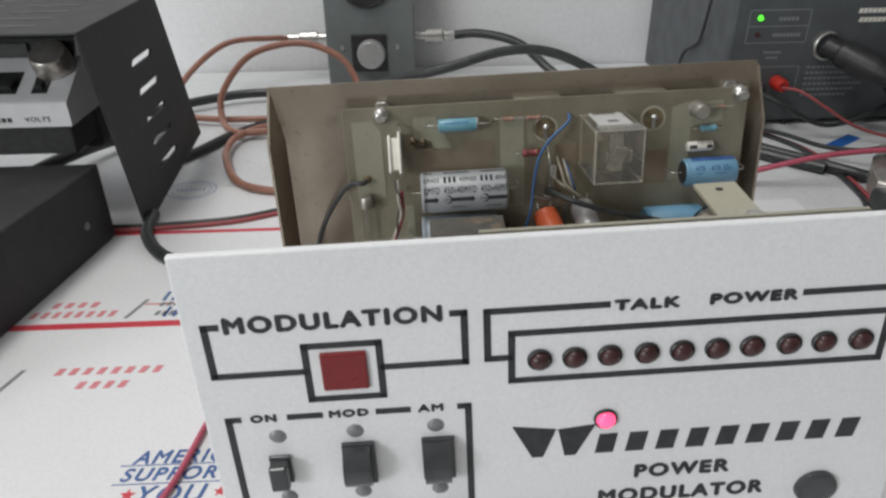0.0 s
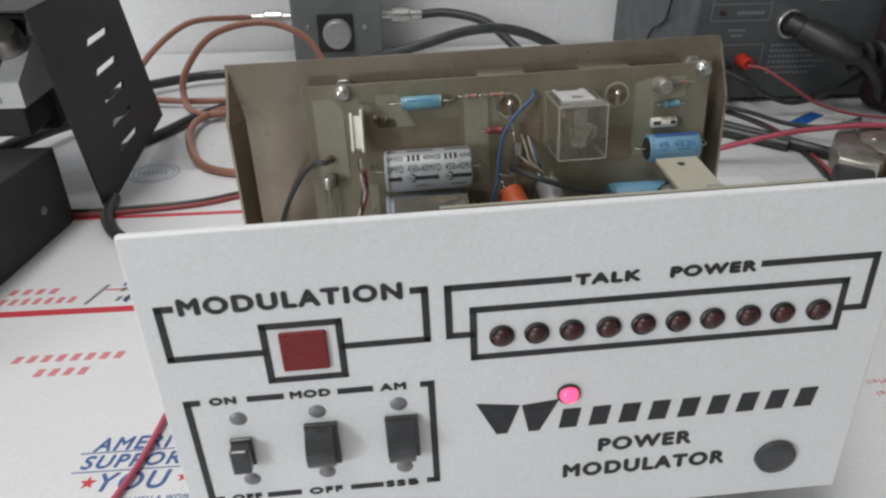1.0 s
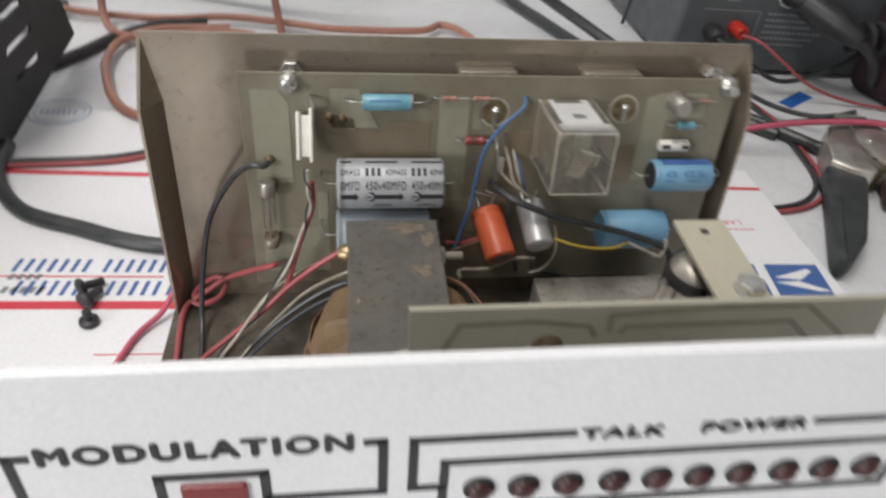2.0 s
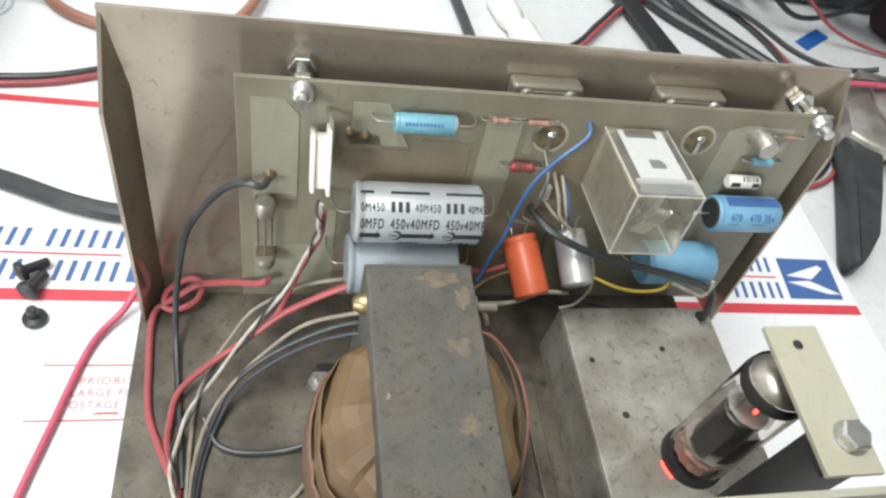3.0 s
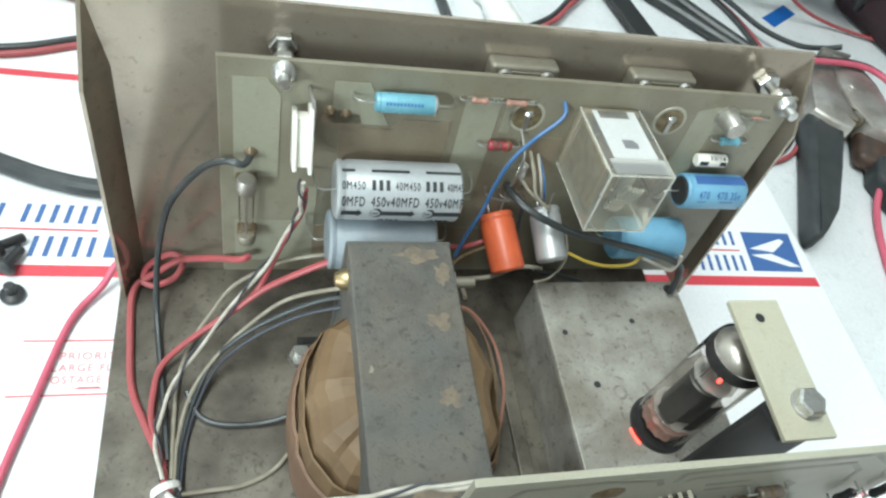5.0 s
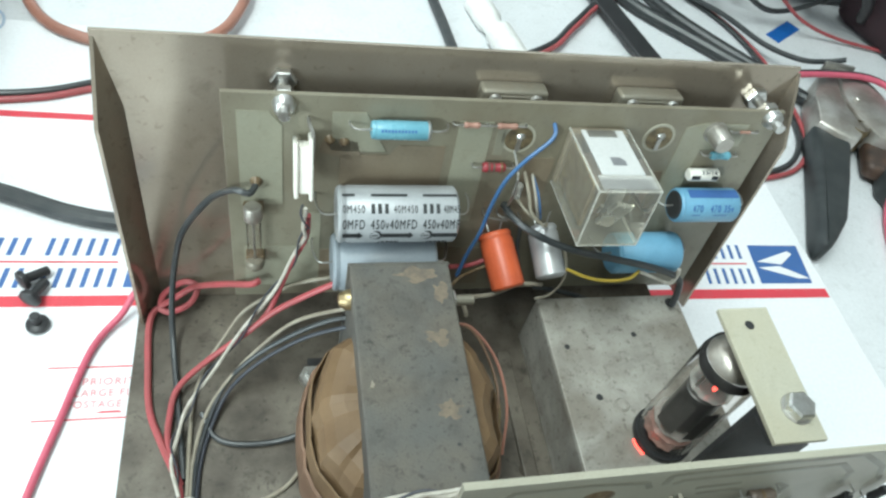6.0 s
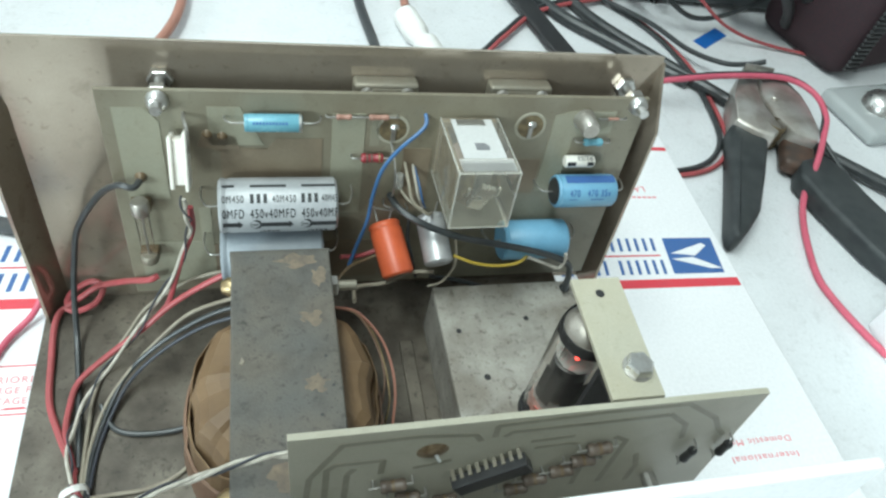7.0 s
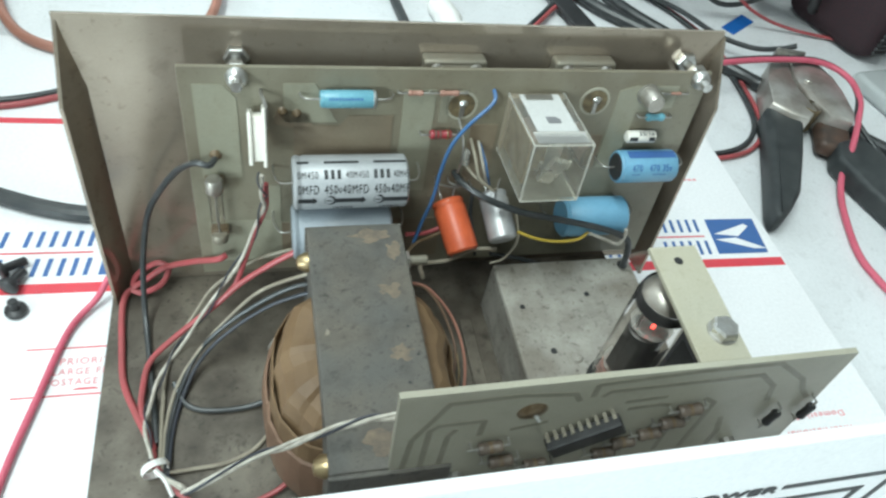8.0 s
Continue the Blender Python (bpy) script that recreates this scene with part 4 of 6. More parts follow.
# relay in a clear cover
RX0, RX1, RV0, RV1, RW = 0.1405, 0.1615, 0.0755, 0.0990, 0.0320
relay = part("relay", box(RX0 + 0.0008, RX1 - 0.0008, -0.0030, 0.0, RV0 + 0.001, RV1 - 0.001, 0.0004), "board_dark", board, "relay under a clear plastic cover with a white label")
cover = part("clear_cover", box(RX0, RX1, -RW, -0.0012, RV0, RV1, 0.0012, None, 3), "plastic", relay, "clear plastic cover")
cover.visible_shadow = False
bm = bmesh.new()
RC = [(x, v) for x in (RX0 + 0.0004, RX1 - 0.0004) for v in (RV0 + 0.0004, RV1 - 0.0004)]
# thin milky rods put the cover's bright edge highlights into the shape
for x, v in RC:
    bm = rod((x, -RW + 0.0004, v), (x, -0.0014, v), 0.0003, 0, 8, bm)
for k, q in ((0, 1), (2, 3), (0, 2), (1, 3)):
    for w in (RW - 0.0004,):
        bm = rod((RC[k][0], -w, RC[k][1]), (RC[q][0], -w, RC[q][1]), 0.0003, 0, 8, bm)
moulded = part("cover_edge", bm, "plastic_edge", relay, "milky rods drawn as the bright edge highlights of the cover", True)
moulded.visible_shadow = False
part("label_sticker", box(RX0 + 0.0034, RX1 - 0.0034, -RW + 0.0072, -0.0032, RV1 + 0.00005, RV1 + 0.0003), "label", relay, "white paper label")
part("label_mark", plate([(RX0 + 0.0085, -0.0205), (RX1 - 0.0080, -0.0205), (RX1 - 0.0078, -0.0185), (RX1 - 0.0092, -0.0168), (RX0 + 0.0085, -0.0168)], 0.00015, Matrix.Translation((0, 0, RV1 + 0.0003))), "rivet", relay)
part("label_mark", box(RX0 + 0.0050, RX1 - 0.0062, -0.0068, -0.0034, RV1 + 0.0003, RV1 + 0.00045), "steel", relay)
part("coil", rod((0.1505, -0.0205, 0.0855), (0.1505, -0.0060, 0.0855), 0.0078, 0.0005, 24), "mica", relay, "", True)
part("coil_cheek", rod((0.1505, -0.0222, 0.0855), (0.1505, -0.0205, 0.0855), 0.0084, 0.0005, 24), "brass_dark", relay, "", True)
part("armature", box(0.1490, 0.1545, -0.0246, -0.0236, 0.0790, 0.0950, 0.0003), "chrome", relay)
for x, v in ((0.1468, 0.0800), (0.1520, 0.0795), (0.1572, 0.0800)):
    part("contact_blade", tube([(x, -0.0030, v), (x, -0.0150, v + 0.0005), (x + 0.0006, -0.0235, v + 0.0030), (x + 0.0004, -0.0262, v + 0.0080)], 0.0006, 6), "chrome", relay)
part("contact_block", box(-0.0026, 0.0030, -0.0012, 0.0010, -0.0062, 0.0052, 0.0006, m=Matrix.Translation((0.1512, -0.0275, 0.0860)) @ pose(0, 0, 0, 14, 18, 0)), "chrome", relay, "bright folded contact plate")
part("yoke", box(0.1418, 0.1432, -0.0262, -0.0040, 0.0790, 0.0965, 0.0005), "brass", relay, "yellowed yoke plate beside the coil")
part("moulded_lip", box(RX0 + 0.0016, RX1 - 0.0016, -RW + 0.0006, -RW + 0.0068, RV1 + 0.0001, RV1 + 0.0005, 0.0001), "plastic_edge", relay, "milky moulded lip of the cover").visible_shadow = False
part("frame", plate([(-0.0230, 0.0790), (-0.0030, 0.0790), (-0.0030, 0.0930), (-0.0100, 0.0930), (-0.0140, 0.0880), (-0.0230, 0.0860)], 0.0006, Matrix(((0, 0, 1, 0.1435), (1, 0, 0, 0), (0, 1, 0, 0), (0, 0, 0, 1)))), "steel", relay)
# board wires
part("blue_wire", tube([(0.1361, 0.001, 0.0992), (0.1352, -0.004, 0.0965), (0.1268, -0.0075, 0.0900), (0.1215, -0.0085, 0.0820), (0.1192, -0.0080, 0.0700), (0.1180, -0.0080, 0.0580), (0.1150, -0.0090, 0.0480), (0.1120, -0.012, 0.0400)], 0.0007, 8), "wire_blue", board)
lead([(0.1250, 0.001, 0.0885), (0.1262, -0.006, 0.0830), (0.1270, -0.006, 0.0740), (0.1272, -0.003, 0.0660)], board, 0.0004, "steel")
part("black_wire", tube([(0.1270, 0.0, 0.0640), (0.1295, -0.008, 0.0640), (0.1370, -0.014, 0.0620), (0.1500, -0.017, 0.0580), (0.1650, -0.018, 0.0545), (0.1840, -0.018, 0.0490), (0.1965, -0.018, 0.0430), (0.1992, -0.019, 0.0370), (0.1985, -0.021, 0.0300)], 0.0013, 10), "wire_black", board)
part("white_wire", tube([(0.1340, 0.0, 0.0780), (0.1345, -0.006, 0.0740), (0.1362, -0.008, 0.0680), (0.1385, -0.006, 0.0630)], 0.0005, 8), "wire_white", board)
part("white_wire", tube([(0.1540, -0.004, 0.0460), (0.1530, -0.012, 0.0440), (0.1515, -0.016, 0.0400), (0.1470, -0.018, 0.0350), (0.1420, -0.018, 0.0330)], 0.0005, 8), "wire_dirty", board)
part("blue_wire", tube([(0.1348, 0.0, 0.0770), (0.1358, -0.0064, 0.0735), (0.1375, -0.0082, 0.0675), (0.1395, -0.006, 0.0625)], 0.0004, 8), "wire_blue", board)
part("grey_wire", tube([(0.1310, 0.0, 0.0790), (0.1318, -0.0070, 0.0750), (0.1335, -0.0100, 0.0690), (0.1390, -0.0110, 0.0640), (0.1420, -0.0070, 0.0610)], 0.0006, 8), "wire_dirty", board)
part("grey_wire", tube([(0.1290, 0.0, 0.0700), (0.1312, -0.0070, 0.0690), (0.1350, -0.0090, 0.0660), (0.1372, -0.0050, 0.0620)], 0.0005, 8), "wire_dirty", board)
part("small_capacitor", rod((0.1292, -0.003, 0.0700), (0.1292, -0.003, 0.0760), 0.0016, 0.0004, 14), "plastic_edge", board, "small clear glass diode", True)
part("black_wire", tube([(0.1350, -0.002, 0.0560), (0.1345, -0.006, 0.0480), (0.1370, -0.008, 0.0380), (0.1400, -0.006, 0.0260)], 0.0007, 8), "wire_black", board)
for x in (0.1240, 0.1290):
    lead([(x - 0.004, 0.001, 0.0620), (x - 0.004, -0.004, 0.0620), (x + 0.004, -0.004, 0.0600), (x + 0.004, 0.001, 0.0600)], board, 0.0004)

# mains transformer
pieces = []
for k in range(9):
    x0 = 0.0715 + k * 0.00345
    pieces.append(box(x0, x0 + 0.0031, 0.0320, 0.1160, 0.0016, 0.0632 + 0.0003 * math.sin(k * 2.1), 0.0003, None, 1))
bm = box(0.0713, 0.1027, 0.0318, 0.1162, 0.0632, 0.0645, 0.0006)
tr = part("transformer", bm, "core", amp, "transformer with stained brown-grey iron core and amber windings")
for y in (0.1161, 0.0304):
    part("end_bracket", box(0.0708, 0.1032, y, y + 0.0015, 0.0016, 0.0640, 0.0005), "core", tr)
for bm in pieces:
    part("lamination", bm, "core", tr)
part("mark", plate([(0, 0), (0.0009, -0.0004), (0.0016, 0.0006), (0.0011, 0.0020), (0.0006, 0.0011)], 0.0004, pose(0.0738, 0.0740, 0.0645, 0, 0, 10)), "wire_dirty", tr)
random.seed(11)
for x, y, rx, ry in ((0.0925, 0.1120, 0.0080, 0.0034), (0.0985, 0.1045, 0.0030, 0.0050), (0.0948, 0.0895, 0.0050, 0.0036), (0.0950, 0.0660, 0.0050, 0.0032), (0.0870, 0.0390, 0.0090, 0.0050)):
    q = [(x + rx * (1 + 0.9 * noise.noise(Vector((math.cos(k * 0.1745) * 2 + x * 900, math.sin(k * 0.1745) * 2, 0)))) * 0.75 * math.cos(k * 0.1745), y + ry * (1 + 0.9 * noise.noise(Vector((math.cos(k * 0.1745) * 2, math.sin(k * 0.1745) * 2, y * 900)))) * 0.75 * math.sin(k * 0.1745)) for k in range(36)]
    part("worn_patch", plate(q, 0.00012, pose(0, 0, 0.0645)), "rust", tr, "tan worn patch in the varnish")
for x, y in ((0.0985, 0.0750), (0.0960, 0.0560), (0.1000, 0.0650)):
    part("pit", lathe([(0, 0.0001), (0.0005, 0.0001)], pose(x, y, 0.0645), 9), "black", tr)
def winding(fx, fy, prof, seed, nseg, folds, material, label):
    """A coil end wrapped in stiff paper, folded into flat upright creases."""
    rnd = random.Random(seed)
    steps = [rnd.uniform(0.6, 1.4) for _ in range(nseg)]
    total, angle, turns = sum(steps), 0.0, []
    for q in steps:
        turns.append((angle, rnd.uniform(-1, 1), rnd.uniform(-1, 1)))
        angle += 6.2832 * q / total
    bm = bmesh.new()
    rows = []
    for h, bulge in prof:
        ring, t = [], h / 0.055
        for a, j, tilt in turns:
            a += 0.05 * tilt * t
            c, s_ = math.cos(a), math.sin(a)
            rad = (abs(c) ** 2.6 + abs(s_) ** 2.6) ** (-1 / 2.6)
            wob = bulge * (1 + folds * (0.040 * j + 0.030 * tilt * (t - 0.5)) + 0.010 * noise.noise(Vector((c * 5 + seed, s_ * 5, t * 4))))
            ring.append(bm.verts.new((0.0868 + fx * wob * rad * c, 0.0755 + fy * wob * rad * s_, 0.003 + h + 0.0008 * folds * tilt * t)))
        rows.append(ring)
    for p, q in zip(rows, rows[1:]):
        for k in range(nseg):
            bm.faces.new((p[k], p[(k + 1) % nseg], q[(k + 1) % nseg], q[k]))
    bm.faces.new(rows[0])
    bm.faces.new(rows[-1])
    ob = part("winding", bm, material, tr, label, True)
    ob.data.set_sharp_from_angle(angle=radians(9))


winding(0.0322, 0.0325, [(0.0, 0.90), (0.006, 0.975), (0.014, 1.0), (0.022, 1.0), (0.028, 0.985), (0.0315, 0.965), (0.032, 0.94), (0.029, 0.93)], 3, 60, 0.25, "paper_red", "red-brown paper skirt round the lower coil")
winding(0.0286, 0.0300, [(0.0, 0.95), (0.012, 1.0), (0.026, 1.0), (0.037, 0.985), (0.043, 0.955), (0.047, 0.90), (0.0500, 0.80), (0.0515, 0.66), (0.0522, 0.50)], 8, 34, 1.0, "paper", "creased amber paper wrap over the coil")
winding(0.0300, 0.0306, [(0.016, 1.0), (0.028, 1.0), (0.036, 0.985), (0.0405, 0.965), (0.0409, 0.95), (0.036, 0.945)], 21, 40, 0.4, "paper", "loose outer edge of the amber wrap")
part("copper_loop", tube([(0.1040, 0.103, 0.050), (0.1130, 0.104, 0.044), (0.1215, 0.096, 0.036), (0.1245, 0.083, 0.028), (0.1225, 0.070, 0.018)], 0.0005, 8), "coax", tr)
part("copper_loop", tube([(0.1040, 0.106, 0.046), (0.1140, 0.105, 0.041), (0.1205, 0.096, 0.032), (0.1228, 0.082, 0.024), (0.1200, 0.072, 0.016)], 0.0004, 8), "brass", tr)
part("copper_loop", tube([(0.1040, 0.104, 0.048), (0.1120, 0.103, 0.045), (0.1180, 0.095, 0.039), (0.1205, 0.084, 0.033), (0.1180, 0.074, 0.026)], 0.0004, 8), "paper_red", tr)
part("bolt", lathe([(0, 0.004), (0.0020, 0.0036), (0.0032, 0.0016), (0.0034, 0.0)], along((0.0715, 0.1090, 0.0560), (0, 0.1090, 0.0560)), 16), "brass", tr, "brass bolt head", True)
part("bolt", lathe([(0, 0.004), (0.0020, 0.0036), (0.0032, 0.0016), (0.0034, 0.0)], along((0.0715, 0.0380, 0.0560), (0, 0.0380, 0.0560)), 16), "brass", tr, "brass bolt head", True)
part("bolt", rod((0.1025, 0.1090, 0.0540), (0.1120, 0.1090, 0.0540), 0.0018, 0.0003, 12), "lug_plate", tr, "threaded bolt end")
part("nut", rod((0.1025, 0.1090, 0.0540), (0.1055, 0.1090, 0.0540), 0.0036, 0.0003, 6), "steel", tr)

# raised sub-chassis with the valve
bm = box(0.1455, 0.2045, 0.0060, 0.1255, 0.0270, 0.0285, 0.0005)
sub = part("sub_chassis", bm, "alu", amp, "stained bare aluminium sub-chassis")
for x in (0.1455, 0.2032):
    part("side_wall", box(x, x + 0.0013, 0.0060, 0.1255, 0.0014, 0.0271, 0.0004), "alu", sub)
for x, y, r in ((0.1660, 0.0800, 0.0028), (0.1830, 0.0560, 0.0028)):
    part("rivet", lathe([(0, 0.0012), (r * 0.7, 0.001), (r, 0.0)], pose(x, y, 0.0285), 16), "alu", sub, "", True)
for x, y, r in ((0.1585, 0.0835, 0.0012), (0.1800, 0.1080, 0.0010), (0.1520, 0.1040, 0.0010)):
    part("hole", lathe([(0, 0.0002), (r, 0.0002), (r * 1.05, 0.0)], pose(x, y, 0.0285), 14), "black", sub)
part("corner_notch", lathe([(0, 0.0002), (0.0022, 0.0002)], pose(0.2005, 0.1215, 0.0285), 14), "black", sub)
TX, TY, TR_ = 0.1765, 0.0680, 0.0096
valve = part("valve", lathe([(TR_ + 0.0006, 0.0285), (TR_ + 0.0006, 0.0300), (TR_ + 0.0002, 0.0306), (TR_ - 0.0012, 0.0306), (TR_ - 0.0014, 0.0290), (0, 0.0288)], pose(TX, TY, 0), 32), "black", amp, "glass vacuum tube in a black socket, dark plate and faint red heater glow", True)
R = TR_
go = [(0, 0.0300), (R * 0.85, 0.0300), (R, 0.0320), (R, 0.0780), (R * 0.93, 0.0815), (R * 0.72, 0.0840), (R * 0.4, 0.0855), (R * 0.22, 0.0870), (0, 0.0885)]
envelope = part("envelope", lathe(go, pose(TX, TY, 0), 32), "glass", valve, "clear glass envelope", True)
envelope.visible_shadow = False
bm = lathe([(0.0, 0.0436), (0.0060, 0.0436), (0.0068, 0.0442), (0.0068, 0.0630), (0.0060, 0.0636), (0, 0.0636)], pose(TX, TY, 0) @ Matrix.Diagonal((1.0, 0.86, 1, 1)), 28)
part("anode", bm, "anode", valve, "dark grey plate", True)
bm = lathe([(0, 0.0312), (0.0060, 0.0316), (0.0078, 0.0335), (0.0074, 0.0362), (0.0080, 0.0385), (0.0066, 0.0402), (0, 0.0408)], pose(TX, TY, 0), 40)
for v in bm.verts:
    w = 1 + 0.16 * noise.noise(v.co * 620)
    v.co.x, v.co.y = TX + (v.co.x - TX) * w, TY + (v.co.y - TY) * w
part("stem", bm, "stem", valve, "lumpy pinkish glass stem", True)
for h, r in ((0.0412, 0.0082), (0.0655, 0.0072)):
    part("mica_disc", lathe([(0, h), (r, h), (r, h + 0.0004), (0, h + 0.0004)], pose(TX, TY, 0), 10), "plastic_edge", valve)
for s_ in (-1, 1):
    part("support_rod", rod((TX + 0.0056 * s_, TY, 0.0636), (TX + 0.0050 * s_, TY, 0.0745), 0.0005, 0, 8), "steel", valve)
for k in range(9):
    a = 6.2832 * k / 9
    part("pin_wire", rod((TX + 0.0055 * math.cos(a), TY + 0.0055 * math.sin(a), 0.0312), (TX + 0.0045 * math.cos(a), TY + 0.0045 * math.sin(a), 0.0405), 0.0004, 0, 6), "brass", valve)
part("heater", rod((TX - 0.002, TY - 0.003, 0.0680), (TX - 0.002, TY - 0.003, 0.0697), 0.0006, 0.0004, 10), "heater", valve, "glowing red heater end")
# thin emissive arc added to imitate the heater's red light on the chassis
part("heater", tube([(TX + 0.0109 * math.cos(radians(q)), TY + 0.0109 * math.sin(radians(q)), 0.02895) for q in range(184, 216, 6)], 0.00035, 6), "heater", valve, "glowing red strip standing in for light leaking under the socket")
bm = bmesh.new()
random.seed(5)
for k in range(16):
    a0 = 6.2832 * k / 16
    hh = 0.0036 * random.uniform(0.2, 1.0)
    f = [bm.verts.new((TX + R * 0.93 * math.cos(q), TY + R * 0.93 * math.sin(q), z)) for q, z in ((a0, 0.0450), (a0 + 0.393, 0.0450), (a0 + 0.393, 0.0612 + hh), (a0, 0.0612 + 0.003 * random.random()))]
    if k in (8, 9, 11, 12):
        bm.faces.new(f)
part("dark_coating", bm, "anode", valve, "flaking dark grey coating inside the glass")
part("getter_band", lathe([(R * 0.955, 0.0762), (R * 0.955, 0.0785), (R * 0.90, 0.0803)], pose(TX, TY, 0), 32), "black", valve, "dark getter deposit round the top", True)
part("getter_mirror", lathe([(R * 0.885, 0.0804), (R * 0.80, 0.0818), (R * 0.60, 0.0836), (R * 0.35, 0.0846), (R * 0.2, 0.0856)], pose(TX, TY, 0), 32), "cap_silver", valve, "silvery getter mirror inside the dome", True)
part("getter_ring", lathe([(0.0040, 0.0765), (0.0050, 0.0770), (0.0050, 0.0775), (0.0040, 0.0770)], pose(TX, TY, 0), 20), "chrome", valve, "", True)
# board strip over the valve, bolted to a black bracket
clamp_strip = part("retaining_strip", box(0.1693, 0.1848, 0.0395, 0.0785, 0.0, 0.0016, 0.0002, m=pose(0, 0, 0.0865, 2.5, 0, 0)), "strip", amp, "pale fibreglass strip holding the valve down")
part("hole", lathe([(0, 0.0001), (0.0013, 0.0001), (0.0014, 0.0)], pose(0.1768, 0.0728, 0.0914), 16), "black", clamp_strip)
part("bolt_head", lathe([(0, 0.0032), (0.0034, 0.0032), (0.0040, 0.0026), (0.0040, 0.0)], pose(0.1796, 0.0480, 0.0902, 2.5, 0, 0), 6), "chrome", clamp_strip, "bright hexagon bolt")
part("washer", lathe([(0, 0.0005), (0.0043, 0.0005), (0.0045, 0.0)], pose(0.1796, 0.0480, 0.0899, 2.5, 0, 0), 20), "steel", clamp_strip)
bm = plate([(0.1697, 0.0285), (0.2040, 0.0285), (0.2040, 0.0600), (0.1850, 0.0874), (0.1697, 0.0886)], 0.0016, Matrix.Translation((0, 0.0506, 0)) @ UPRIGHT)
bm = box(0.1697, 0.1846, 0.0405, 0.0506, 0.0860, 0.0876, 0.0005, bm)
part("bracket", bm, "black_case", amp, "black angle bracket")

# front circuit board behind the panel
fb = part("front_circuit_board", plate([(0.0870, 0.0450), (0.2110, 0.0450), (0.2060, 0.1015), (0.0855, 0.1015)], 0.0016, Matrix.Translation((0, 0.0330, 0)) @ UPRIGHT), "board_edge", amp, "pale fibreglass LED driver board")
FY = 0.0314


def on_fb(y=0.0):
    return Matrix.Translation((0, FY + y, 0)) @ UPRIGHT


def trace(pts, w=0.0016):
    """A copper track on the front board through (x, z) points."""
    bm = bmesh.new()
    for k, ((ax, az), (bx, bz)) in enumerate(zip(pts, pts[1:])):
        d = Vector((bx - ax, bz - az)).normalized()
        n = Vector((-d.y, d.x)) * w / 2
        e = d * w * 0.22
        bm = plate([(ax - n.x - e.x, az - n.y - e.y), (bx - n.x + e.x, bz - n.y + e.y), (bx + n.x + e.x, bz + n.y + e.y), (ax + n.x - e.x, az + n.y - e.y)], 0.00008 + 0.00002 * (k % 2), on_fb(), bm)
    part("track", bm, "trace", fb)


trace([(0.0890, 0.050), (0.0905, 0.0800), (0.0976, 0.0965), (0.1151, 0.0971), (0.1290, 0.0950), (0.1310, 0.0915)])
trace([(0.0945, 0.050), (0.0945, 0.0840), (0.0965, 0.0862), (0.1078, 0.0862), (0.1078, 0.0790)])
trace([(0.0995, 0.050), (0.0995, 0.0800), (0.1010, 0.0830)])
trace([(0.1342, 0.0930), (0.1338, 0.0985), (0.1600, 0.1000), (0.1838, 0.0998), (0.1960, 0.0900), (0.2004, 0.0829), (0.2040, 0.0790)])
trace([(0.1369, 0.0925), (0.1385, 0.0945), (0.1809, 0.0948), (0.1880, 0.0880), (0.1905, 0.0800)])
trace([(0.1450, 0.0880), (0.1560, 0.0885)])
trace([(0.1470, 0.0840), (0.1560, 0.0845), (0.1590, 0.0835)])
trace([(0.1690, 0.0850), (0.1730, 0.0820), (0.1740, 0.0560)])
trace([(0.1640, 0.0740), (0.1655, 0.0560)])
trace([(0.1800, 0.0720), (0.1830, 0.0640), (0.1835, 0.0540)])
trace([(0.1160, 0.0800), (0.1250, 0.0820)], 0.0014)
part("solder_blob", lathe([(0, 0.0010), (0.0022, 0.0008), (0.0040, 0.0)], Matrix.Translation((0.1195, FY, 0.0885)) @ along((0, 0, 0), (0, -1, 0)), 16), "solder", fb, "brown flux spot with a wire end", True)
part("lead", rod((0.1198, FY, 0.0882), (0.1212, FY - 0.0022, 0.0868), 0.0005, 0.0001, 8), "chrome", fb)
dip_m = Matrix.Translation((0.1362, FY, 0.0768)) @ pose(0, 0, 0, 0, -31, 0)
ic = part("integrated_circuit", box(-0.0102, 0.0102, -0.0045, -0.0010, -0.0032, 0.0032, 0.0004, m=dip_m), "black", fb, "black eighteen-pin chip")
for k in range(9):
    x = -0.0090 + k * 0.00225
    for s_ in (1, -1):
        part("pin", box(x - 0.0005, x + 0.0005, -0.0026, 0.0, 0.0034 * s_ - 0.0003, 0.0034 * s_ + 0.0003, m=dip_m), "lug_plate", ic)
